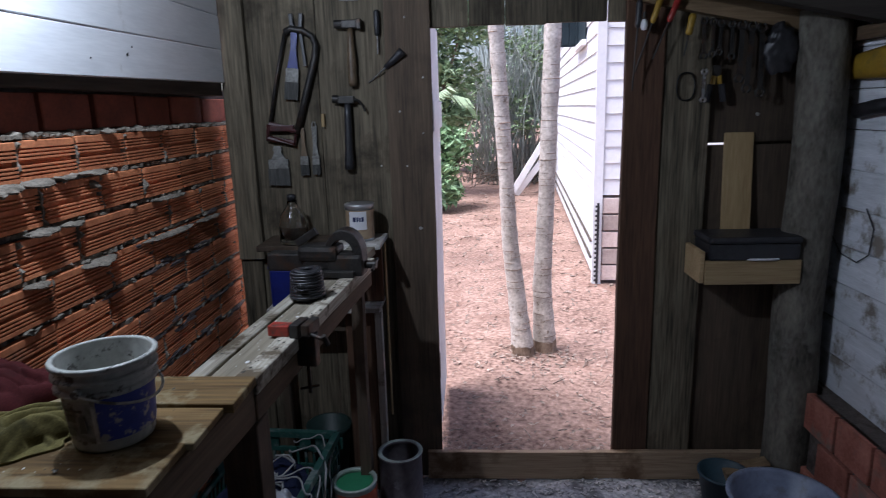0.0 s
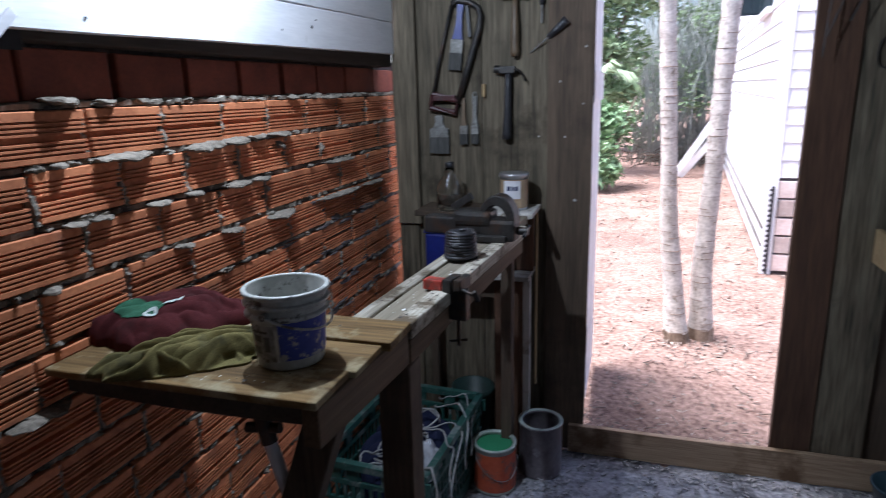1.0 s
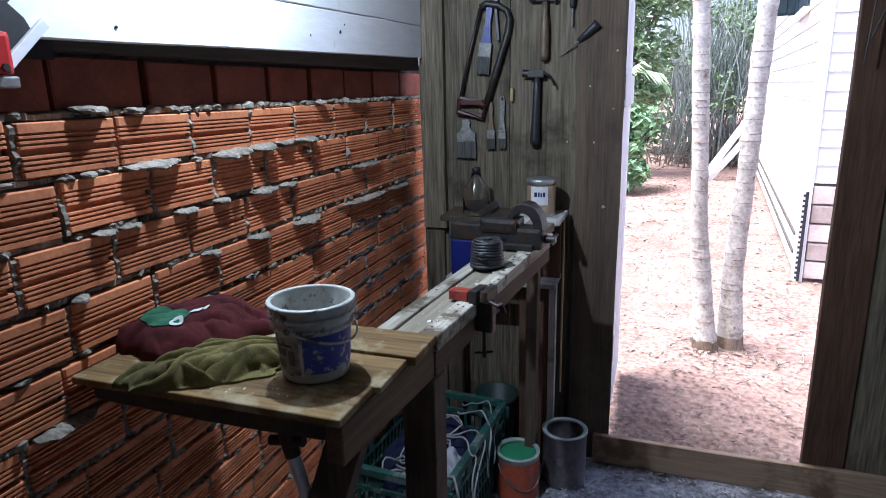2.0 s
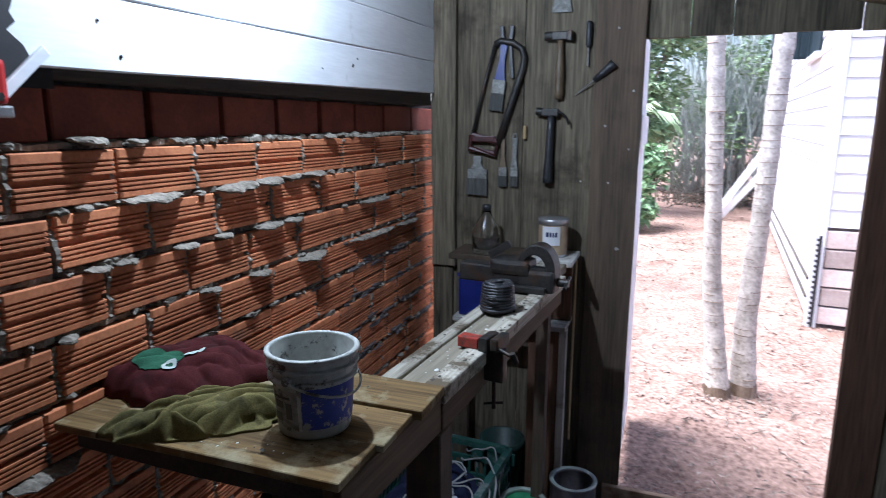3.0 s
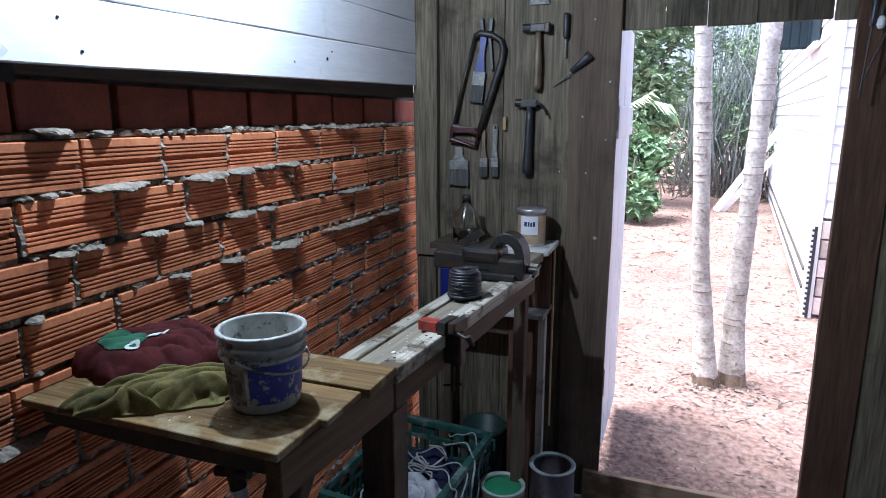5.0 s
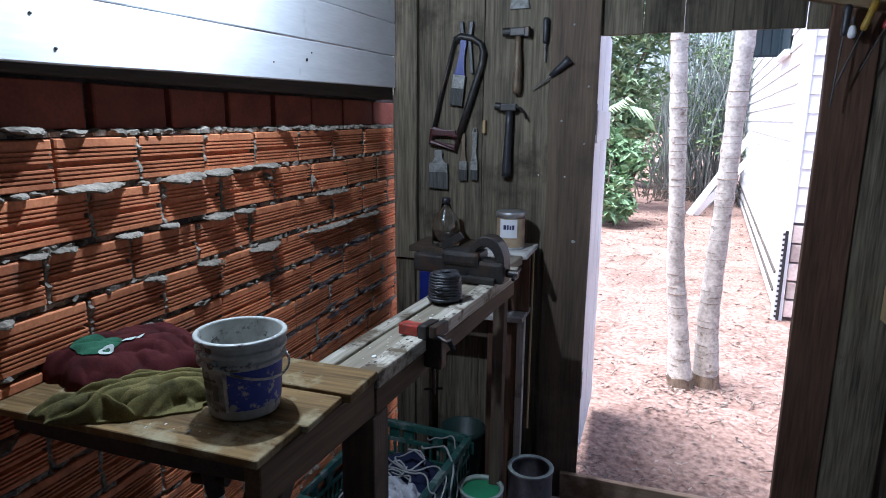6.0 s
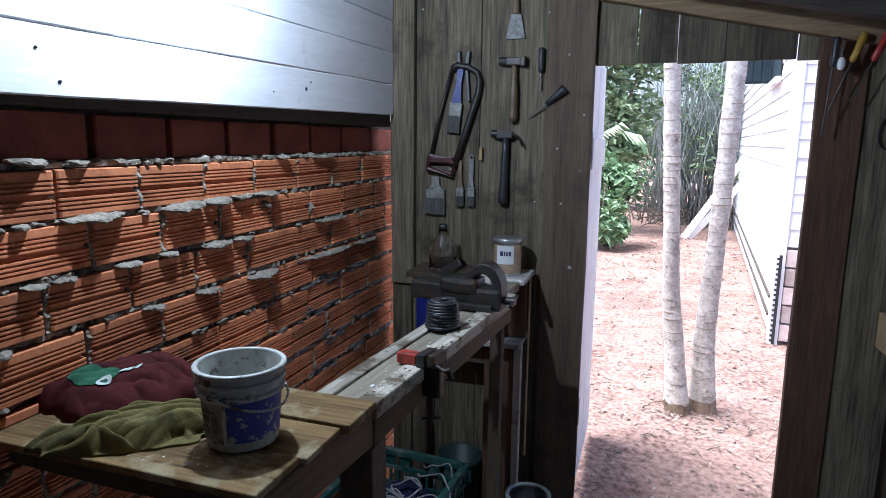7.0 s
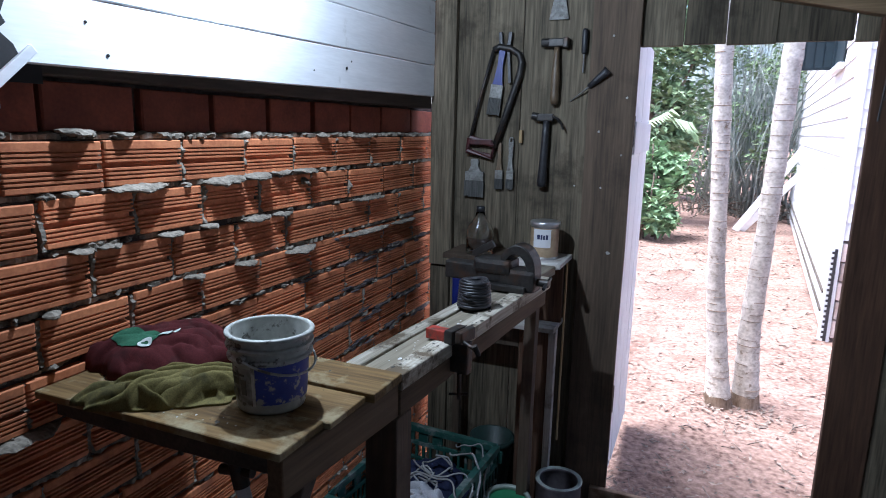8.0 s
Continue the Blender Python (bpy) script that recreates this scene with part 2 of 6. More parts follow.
M_PALM = mat("pale_palm_bark", (0.34, 0.3, 0.25), (0.77, 0.72, 0.65), scale=7.0, stretch=(2.5, 2.5, 3.0), rough=0.9, bump=0.8, fine=24, fine_mix=0.5, rand=0.05,
             stain=(0.24, 0.19, 0.14), stain_scale=26, stain_lo=0.6, stain_hi=0.68)
M_FOOT = mat("brown_palm_foot", (0.12, 0.08, 0.052), (0.38, 0.29, 0.215), scale=8, stretch=(3, 3, 1), rough=0.9, bump=0.6, fine=40, rand=0.1, spec=0.2)
M_LEAF = mat("green_leaves", (0.09, 0.17, 0.075), (0.28, 0.42, 0.22), scale=3, rough=0.5, bump=0.0, fine=12, rand=0.2)
M_BAMBOO = mat("grey_green_bamboo", (0.14, 0.165, 0.15), (0.38, 0.42, 0.39), scale=2, stretch=(3, 3, 0.5), rough=0.6, bump=0.1, fine=8, rand=0.3)
M_TWIG = mat("brown_twigs", (0.07, 0.05, 0.035), (0.2, 0.15, 0.11), scale=5, rough=0.9, bump=0.2, rand=0.3)
M_IRON = mat("dark_oily_iron", (0.02, 0.02, 0.02), (0.06, 0.055, 0.05), scale=20, fine=150, rough=0.5, bump=0.3, metal=0.6, rand=0.1,
             stain=(0.07, 0.04, 0.025), stain_scale=14)
M_STEEL = mat("worn_steel", (0.3, 0.3, 0.3), (0.5, 0.5, 0.5), scale=20, fine=150, rough=0.4, bump=0.15, metal=0.9, rand=0.1,
              stain=(0.14, 0.1, 0.07), stain_scale=25)
M_BLACK = mat("black_rubber", (0.012, 0.012, 0.014), (0.035, 0.035, 0.04), scale=20, fine=120, rough=0.45, bump=0.15, rand=0.1)

# ---------------------------------------------------------------- ground, floor, roof
bm = bmesh.new()
N = 60
for iy in range(N + 1):
    for ix in range(N + 1):
        u, v = ix / N * 2 - 1, iy / N * 2 - 1
        x = 0.5 + 70 * math.copysign(abs(u) ** 3, u)
        y = 4.0 + 70 * math.copysign(abs(v) ** 3, v)
        z = 0.03 + 0.05 * noise.noise((x * 0.7, y * 0.7, 3)) + 0.012 * noise.noise((x * 4, y * 4, 1))
        if y < 0.5:
            z = 0.04 if y > 0.06 else -0.06
        bm.verts.new((x, y, z))
bm.verts.ensure_lookup_table()
for iy in range(N):
    for ix in range(N):
        a = iy * (N + 1) + ix
        bm.faces.new([bm.verts[k] for k in (a, a + 1, a + N + 2, a + N + 1)])
ground = part("ground", bm, M_EARTH, smooth=True)
tagged(ground, "bare reddish earth yard with leaf litter", "ground", kind="structure")

bm = bmesh.new()
nx, ny = 70, 90
for iy in range(ny + 1):
    for ix in range(nx + 1):
        x, y = -0.86 + 2.5 * ix / nx, -4.0 + 4.03 * iy / ny
        z = 0.012 * noise.noise((x * 5, y * 5, 0)) + 0.006 * noise.noise((x * 22, y * 22, 0))
        bm.verts.new((x, y, z - 0.004))
bm.verts.ensure_lookup_table()
for iy in range(ny):
    for ix in range(nx):
        a = iy * (nx + 1) + ix
        bm.faces.new([bm.verts[k] for k in (a, a + 1, a + nx + 2, a + nx + 1)])
floor = part("floor", bm, M_FLOOR, smooth=True)
tagged(floor, "grey dusty earth floor of the shed", "floor", kind="structure")

SLOPE = -0.21


def roof_z(x):
    return 2.12 + SLOPE * x


bm = bmesh.new()
for k in range(13):
    y0 = -4.1 + k * 0.32
    vs = bx(bm, -1.1, 1.75, y0, y0 + 0.312, 0, 0.02)
    for v in vs:
        v.co.z += roof_z(v.co.x)
for k in range(4):
    y0 = -3.6 + k * 1.1
    vs = bx(bm, -1.1, 1.75, y0, y0 + 0.06, -0.09, -0.002)
    for v in vs:
        v.co.z += roof_z(v.co.x)
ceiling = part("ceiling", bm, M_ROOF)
tagged(ceiling, "sloping dark boarded roof on rough timber rafters", "ceiling", kind="structure")

# ---------------------------------------------------------------- back wall with the door opening
wall_back = thing("wall_back", label="rough wall of upright weathered boards with a doorway", category="wall", kind="structure")


def board(parent, x0, x1, y0, y1, z0, z1, material, axis=2, seed=0, name="board", wob=0.004, label=""):
    return part(name, plank(x0, x1, y0, y1, z0, z1, axis, 8, wob, seed, 0.002), material, parent, label)


board(wall_back, -0.772, -0.676, -0.032, -0.004, 0.95, 2.27, M_WALLWOOD, seed=1, label="corner board")
board(wall_back, -0.772, -0.69, -0.02, 0.0, 0.0, 0.945, M_WALLWOOD, seed=2)
board(wall_back, -0.695, -0.421, 0.002, 0.027, 0.0, 2.24, M_WALLWOOD, seed=3)
board(wall_back, -0.4185, -0.152, 0.0, 0.025, 0.0, 2.2, M_WALLWOOD, seed=4)
board(wall_back, -0.166, 0.0, -0.022, -0.002, 0.0, 2.14, M_DARKWOOD, seed=5, label="dark door jamb board")
board(wall_back, 0.698, 0.835, -0.022, 0.008, 0.1, 1.97, M_REDWOOD, seed=6, label="reddish door jamb board")
board(wall_back, 0.838, 1.008, -0.012, 0.012, 0.1, 1.93, M_WALLWOOD, seed=7)
board(wall_back, 1.0, 1.5, 0.012, 0.035, 1.356, 1.85, M_DARKWOOD, seed=8)
board(wall_back, 1.0, 1.5, 0.012, 0.035, 0.0, 1.346, M_DARKWOOD, seed=9)
board(wall_back, 1.19, 1.5, 0.036, 0.05, 1.3, 1.4, M_DARKWOOD, axis=0, seed=10, label="dark patch over the seam")
for k, (x0, x1) in enumerate(((-0.002, 0.137), (0.142, 0.269), (0.273, 0.419), (0.421, 0.634), (0.639, 0.705))):
    board(wall_back, x0, x1, 0.0, 0.024, 1.793 + 0.004 * (k % 2), 2.13 + SLOPE * x1, M_WALLWOOD, seed=20 + k, name="lintel_board", wob=0.006)

door_beam = part("door_beam", plank(-0.05, 1.36, -0.05, -0.004, 0, 0.125, 0, 10, 0.004, 31), M_BEAM)
for v in door_beam.data.vertices:
    v.co.z += 2.006 + SLOPE * v.co.x
tagged(door_beam, "rough sloping brown beam over the doorway", "beam", kind="structure")
sill = part("door_sill", plank(-0.06, 1.385, -0.045, -0.02, 0.0, 0.122, 0, 10, 0.004, 32), M_SILL)
tagged(sill, "low brown plank nailed across the doorway as a sill", "sill", kind="structure")

# ---------------------------------------------------------------- open door leaf outside the doorway
leaf = thing("door_1", (-0.012, 0.03, 0), 0, "pale plank door standing open to the yard, daylight put into its white", "door", kind="structure")
# Pale wood leaf in siding white: the daylight glare is in its colour.
for k in range(4):
    part("door_board", plank(-0.022, 0.0, 0.01 + k * 0.17, 0.176 + k * 0.17, 0.12, 1.86, 2, 6, 0.003, 40 + k), M_SIDING, leaf)
for k, z in enumerate((1.42,)):
    part("door_batten", plank(0.0005, 0.013, 0.03, 0.66, z, z + 0.12, 1, 4, 0.002, 50 + k), M_SIDING, leaf)

for z in (0.42, 1.45):
    bm = bmesh.new()
    bx(bm, -0.03, 0.006, -0.006, 0.008, z, z + 0.11, 0.002)
    cyl(bm, (0.006, -0.002, z), (0.006, -0.002, z + 0.11), 0.006, seg=10)
    part("hinge", bm, M_IRON, leaf, "dark iron hinge")

# ---------------------------------------------------------------- brick wall on one side
BH, PITCH, XF = 0.087, 0.102, -0.80


def brick_profile(h, depth):
    """Grooved face of a hollow clay block: (outwards, up)."""
    if depth < 0.005:
        return [(-0.002, 0.0), (0.0, 0.002), (0.0, h - 0.002), (-0.002, h)]
    k = h / 0.09
    out = [(-0.002, 0.0), (0.0, 0.002)]
    z = 0.0105
    for wide in (0, 0, 0, 1, 0, 0, 0):
        g, d = (0.0125, depth * 1.2) if wide else (0.0046, depth * 0.75)
        out += [(0.0, z * k), (-d, (z + 0.0012) * k), (-d, (z + g - 0.0004) * k), (0.0, (z + g) * k)]
        z += g + 0.0038
    return out + [(0.0, h - 0.002), (-0.002, h)]


def brick_mesh(name, length, h, depth, seed, thick=0.06):
    bm = bmesh.new()
    prof = brick_profile(h, depth) + [(-thick, h), (-thick, 0.0)]
    rings = []
    for k, u in enumerate((0.0, 0.02, 0.5, 0.98, 1.0)):
        ring = []
        for a, z in prof:
            inset = -0.0025 if k in (0, 4) and a > -thick else 0.0
            w = 0.0012 * noise.noise((u * 3 + seed, z * 20, seed))
            ring.append(bm.verts.new((a + inset + w, u * length, z)))
        rings.append(ring)
    n = len(prof)
    for a, b in zip(rings, rings[1:]):
        for i in range(n):
            bm.faces.new((a[i], b[i], b[(i + 1) % n], a[(i + 1) % n]))
    bm.faces.new(rings[0])
    bm.faces.new(rings[-1][::-1])
    bmesh.ops.recalc_face_normals(bm, faces=bm.faces)
    me = bpy.data.meshes.new(name)
    bm.to_mesh(me)
    bm.free()
    me.materials.append(M_BRICK)
    return me


wall_brick = thing("wall_brick", label="raw wall of grooved orange hollow clay bricks with rough mortar", category="wall", kind="structure")
bm = bmesh.new()
bx(bm, -0.93, -0.816, -4.0, 0.25, 0.0, 1.472)
bx(bm, -0.93, -0.846, -4.0, 0.25, 1.473, 1.6)
part("mortar_bed", bm, M_JOINT, wall_brick, "grey mortar behind the bricks")

rng = random.Random(5)
ROWS = {-1: (-0.1, -0.34, -0.555, -0.761, -0.969, -1.173, -1.381, -1.593, -1.8),
        0: (0.02, -0.233, -0.466, -0.681, -0.897, -1.097, -1.299, -1.498, -1.692, -1.89),
        1: (-0.12, -0.37, -0.61, -0.82, -1.043, -1.241, -1.43, -1.629, -1.83),
        2: (-0.02, -0.25, -0.48, -0.71, -0.935, -1.142, -1.341, -1.536, -1.73),
        3: (-0.13, -0.37, -0.6, -0.83, -1.06, -1.26, -1.455, -1.65, -1.85)}
row_joints = []
brick_kinds = {}
for row in range(-1, 15):
    mid = 1.422 - PITCH * row
    if mid - BH / 2 < 0.0:
        break
    joints = [0.22] + list(ROWS.get(row, [(0.06, 0.0, -0.1)[row % 3] + rng.uniform(-0.03, 0.03)]))
    while joints[-1] > -4.0:
        joints.append(joints[-1] - 0.203 - (0.018 if joints[-1] > -0.9 else 0.0) - rng.uniform(-0.005, 0.005))
    for top, low in zip(joints, joints[1:]):
        if top < -2.2:
            break
        length = top - low - rng.choice((0.009, 0.012, 0.013, 0.004))
        if row < 0:
            length -= 0.006
        key = (round(length / 0.004), rng.randrange(3), row < 0)
        if key not in brick_kinds:
            brick_kinds[key] = brick_mesh("brick", key[0] * 0.004, BH, 0.001 if row < 0 else 0.011, key[1] + key[0] * 0.3)
            if row < 0:
                brick_kinds[key].materials[0] = M_FLATBRICK
        piece("brick", brick_kinds[key], wall_brick, pose(XF + rng.uniform(-0.003, 0.002) - (0.026 if row < 0 else 0.0), low, mid - BH / 2 + rng.uniform(-0.002, 0.002), rng.uniform(-0.5, 0.5), 0, rng.uniform(-0.5, 0.5)))
    row_joints.append((mid, joints))

# squeezed-out mortar between the bricks: ragged ribbons in the joints, crumbs and lumps
verts, faces = [], []


def ribbon(points, along):
    """A ragged bead of mortar; points are (y, z, half width, outwards)."""
    last = None
    for y, z, hw, out in points:
        b = len(verts)
        for du, dx in ((1.0, -0.02), (0.55, 0.0), (-0.6, -0.001), (-1.0, -0.02)):
            if along == "y":
                verts.append((XF + out + dx, y, z + du * hw))
            else:
                verts.append((XF + out + dx, y + du * hw, z))
        if last is not None:
            for k in range(3):
                faces.append((last + k, last + k + 1, b + k + 1, b + k))
        last = b


for n, (mid, joints) in enumerate(row_joints):
    zc = mid - BH / 2 - 0.0075
    pts = []
    y = 0.2
    while y > -2.25:
        a = noise.noise((y * 14, n * 3.7, 0))
        b = noise.noise((y * 75, n * 3.7, 5))
        c = noise.noise((y * 170, n, 9))
        d = noise.noise((y * 38, n * 5.1, 7))
        pts.append((y, zc + 0.004 * d, 0.0075 + 0.005 * d + 0.003 * b, -0.01 + 0.016 * a + 0.013 * d + 0.007 * b + 0.003 * c))
        y -= 0.0045
    ribbon(pts, "y")
    for y in joints:
        if y < -2.25 or n == 0:
            break
        pts = []
        z = mid - BH / 2
        while z < mid + BH / 2:
            a = noise.noise((z * 25, y * 9, 2))
            b = noise.noise((z * 110, y * 9, 4))
            pts.append((y - 0.004 + 0.002 * b, z, 0.006 + 0.003 * b, -0.005 + 0.013 * a + 0.009 * b + 0.006 * noise.noise((0, y * 31, 8))))
            z += 0.005
        ribbon(pts, "z")
me = bpy.data.meshes.new("mortar")
me.from_pydata(verts, [], faces)
me.materials.append(M_MORTAR)
mortar = new("mortar", me)
mortar.parent = wall_brick
mortar["label"] = "rough grey mortar squeezed out of the joints"
mortar["kind"] = "stuff"

items = []
for mid, joints in row_joints:
    y = 0.0
    while y > -2.2:
        y -= rng.uniform(0.015, 0.14)
        out = 0.004 + 0.008 * rng.random() ** 2
        items.append(((XF - 0.007 + rng.uniform(-0.003, 0.003), y, mid - BH / 2 - 0.007 + rng.uniform(-0.004, 0.004)),
                      (out + 0.003, rng.uniform(0.004, 0.02), rng.uniform(0.004, 0.008)), 0.8, 95, rng.random() * 50))
lumps("mortar_crumbs", items, M_MORTAR, wall_brick, "crumbs of grey mortar")


def tongue(y0, y1, z0, z1, out, drop, seed):
    """A lip of mortar that was squeezed out of a joint and sagged: a ragged plate that droops outwards."""
    bm = bmesh.new()
    n = max(10, int(abs(y1 - y0) / 0.004))
    rings = []
    for i in range(n + 1):
        u = i / n
        y = y0 + (y1 - y0) * u
        e = max(0.0, math.sin(math.pi * min(1.0, max(0.0, u + 0.12 * noise.noise((seed, 0.5, 2)))))) ** 0.55
        e *= 1 + 0.3 * noise.noise((y * 35, seed, 1)) + 0.22 * noise.noise((y * 110, seed, 4))
        e = max(e, 0.06)
        z = z0 + (z1 - z0) * u + 0.003 * noise.noise((y * 60, seed, 6))
        ring = []
        for a, b in ((-0.35, 0.3), (0.15, 0.3), (0.6, 0.1), (0.92, -0.18), (1.0, -0.42), (0.88, -0.6), (0.5, -0.5), (0.0, -0.6), (-0.35, -0.6)):
            w = 0.0022 * noise.noise((y * 150, a * 9 + seed, b * 9))
            ring.append(bm.verts.new((XF + 0.002 + out * e * a + w, y + 0.002 * noise.noise((y * 90, a * 7, seed)), z + drop * e * b + w)))
        rings.append(ring)
    m = len(rings[0])
    for a, b in zip(rings, rings[1:]):
        for k in range(m):
            bm.faces.new((a[k], a[(k + 1) % m], b[(k + 1) % m], b[k]))
    bm.faces.new(rings[0][::-1])
    bm.faces.new(rings[-1])
    bmesh.ops.recalc_face_normals(bm, faces=bm.faces)
    return bm


for k, (y0, y1, z0, z1, out, drop) in enumerate((
        (-1.592, -1.515, 1.484, 1.482, 0.026, 0.014), (-1.477, -1.427, 1.48, 1.479, 0.012, 0.008), (-1.5, -1.349, 1.375, 1.376, 0.034, 0.017),
        (-1.261, -1.125, 1.37, 1.376, 0.036, 0.021), (-1.118, -1.019, 1.376, 1.377, 0.03, 0.02), (-1.02, -0.92, 1.377, 1.379, 0.014, 0.01),
        (-0.923, -0.81, 1.379, 1.377, 0.026, 0.014), (-1.593, -1.562, 1.374, 1.374, 0.014, 0.012), (-1.137, -1.02, 1.27, 1.268, 0.022, 0.015),
        (-1.012, -0.92, 1.268, 1.266, 0.016, 0.012), (-0.961, -0.813, 1.157, 1.158, 0.03, 0.017), (-1.162, -1.082, 1.162, 1.158, 0.022, 0.013),
        (-1.328, -1.264, 1.165, 1.161, 0.018, 0.014), (-1.591, -1.538, 1.268, 1.267, 0.02, 0.01), (-1.389, -1.316, 1.269, 1.267, 0.014, 0.013),
        (-1.267, -1.211, 1.272, 1.271, 0.016, 0.013), (-1.529, -1.476, 1.268, 1.266, 0.014, 0.011), (-0.68, -0.34, 1.156, 1.152, 0.02, 0.014),
        (-0.334, -0.12, 1.154, 1.15, 0.018, 0.012), (-0.597, -0.36, 1.266, 1.262, 0.018, 0.012), (-0.877, -0.845, 1.352, 1.346, 0.016, 0.02),
        (-1.76, -1.63, 0.962, 0.966, 0.032, 0.012), (-1.65, -1.615, 1.164, 1.168, 0.016, 0.016), (-0.6, -0.45, 1.47, 1.47, 0.012, 0.01), (-0.8, -0.74, 1.475, 1.475, 0.014, 0.012))):
    part("mortar_lump", tongue(y0, y1, z0, z1, out, drop, k * 3.7 + 1), M_MORTAR, wall_brick)

# cement smeared over the bricks low at the far end
items = []
for k in range(60):
    y = -0.95 + 0.93 * rng.random() ** 0.8
    z = rng.uniform(0.75, 1.2) - 0.12 * (y < -0.7)
    z = 1.422 - PITCH * round((1.422 - z) / PITCH) - BH / 2 - 0.007 + rng.gauss(0, 0.008)
    items.append(((XF - 0.002, y, z), (0.0035, rng.uniform(0.015, 0.06), rng.uniform(0.004, 0.009)), 0.9, 80, k * 1.3))
lumps("mortar_smears", items, M_SMEAR, wall_brick, "dark cement smeared over the bricks")

# ---------------------------------------------------------------- white boards over the brick wall
wall_white = thing("wall_white", label="white painted horizontal boards above the brick wall", category="wall", kind="structure")
for k, (z0, z1) in enumerate(((1.6205, 1.735), (1.737, 1.853), (1.855, 1.97), (1.972, 2.088), (2.09, 2.21), (2.212, 2.275))):
    ob = part("board", plank(-0.775, -0.757 + 0.001 * (k % 2), -4.0 if k > 1 else -1.715, -0.047, z0, z1, 1, 14, 0.002, 60 + k, 0.0025), M_WHITE, wall_white)
    for v in ob.data.vertices:
        v.co.z += 0.0195 * (v.co.y + 0.05)
plate = part("wall_plate", plank(-0.86, -0.779, -4.0, -0.02, 1.575, 1.64, 1, 8, 0.003, 66), M_BEAMY)
tagged(plate, "dark timber plate along the top of the bricks", "beam", kind="structure")

# ---------------------------------------------------------------- other side wall: old white boards over a low brick wall
wall_right = thing("wall_right", label="old peeling white horizontal boards", category="wall", kind="structure")
for k in range(12):
    z0 = 0.44 + k * 0.137
    if z0 > 1.75:
        break
    board(wall_right, 1.47, 1.49, -4.0, 0.04, z0, z0 + 0.134, M_OLDWHITE, axis=1, seed=70 + k)
# Unseen panel added to stop daylight through the gaps between the boards.
bm = bmesh.new()
bx(bm, 1.495, 1.51, -4.0, 0.05, 0.44, 1.78)
part("backing", bm, M_BEAMY, wall_right, "dark unseen panel closing the board gaps to daylight")
wall_rear = thing("wall_rear", label="plain board wall closing the shed", category="wall", kind="structure")
for k in range(9):
    board(wall_rear, -0.95 + k * 0.29, -0.665 + k * 0.29, -4.02, -4.0, 0.0, 2.12 + SLOPE * (-0.665 + k * 0.29), M_WALLWOOD, seed=90 + k)

low_wall = thing("low_brick_wall", label="low wall of old flat red bricks", category="wall", kind="structure")
bm = bmesh.new()
bx(bm, 1.39, 1.6, -4.0, -0.185, 0.0, 0.44)
part("mortar_bed", bm, M_JOINT, low_wall)
bm = bmesh.new()
bx(bm, 1.45, 1.6, -0.184, 0.04, 0.0, 0.44)
part("wall_end", bm, M_JOINT, low_wall)
low_kinds = [brick_mesh("brick", 0.185, 0.135, 0.001, 200 + k, 0.03) for k in range(3)]
M_OLDBRICK = mat("old_flat_brick", (0.2, 0.065, 0.045), (0.38, 0.16, 0.12), scale=9, fine=90, rough=0.9, bump=0.5, rand=0.3, spec=0.15, stain=(0.16, 0.12, 0.1), stain_scale=6)
for me in low_kinds:
    me.materials[0] = M_OLDBRICK
for row in range(3):
    for k in range(9):
        y = -0.17 - k * 0.197 - (0.1 if row % 2 else 0)
        piece("brick", low_kinds[(row + k) % 3], low_wall, pose(1.372 + rng.uniform(-0.004, 0.004), y, 0.005 + row * 0.15, 0, 0, 180))

# round post in the corner
bm = bmesh.new()
pts = [(1.355 + 0.008 * math.sin(k * 0.9), -0.085, 0.0 + k * 0.15) for k in range(13)]
tube(bm, pts, 0.088, 20, 0.08)
for v in bm.verts:
    v.co += Vector((1, 1, 0)) * 0.006 * noise.noise(v.co * 9)
post = part("corner_post", bm, M_BARK, smooth=True)
tagged(post, "round rough wooden post in the corner", "post", kind="structure")

# ---------------------------------------------------------------- work table
TZ = 1.04
table = thing("work_table", (0, 0, 0), 0, "rough work table of worn plywood and planks against the bricks", "table")
for k, (y0, y1, x1) in enumerate(((-1.678, -1.563, -0.28), (-1.5615, -1.4485, -0.268), (-1.447, -1.338, -0.252))):
    part("tabletop_board", plank(-0.795, x1, y0, y1, TZ - 0.014, TZ + (0.0, -0.002, 0.003)[k], 0, 8, 0.004, 100 + k, 0.0015), M_PALEX, table)
part("front_rail", plank(-0.78, -0.315, -1.655, -1.63, TZ - 0.055, TZ - 0.016, 0, 4, 0.003, 104), M_BEAMY, table)
for k, (x, y) in enumerate(((-0.292, -1.33),)):
    part("leg", plank(x - 0.028, x + 0.04, y - 0.03, y + 0.035, 0.0, TZ - 0.086, 2, 6, 0.004, 106 + k), M_DARKWOOD, table)

bm = plank(-0.03, 0.03, -0.02, 0.02, 0.0, 1.02, 2, 6, 0.004, 111)
bmesh.ops.transform(bm, matrix=pose(-0.655, -1.60, 0.012, 0, 20, 0), verts=bm.verts)
part("brace", bm, M_DARKWOOD, table, "dark diagonal brace")

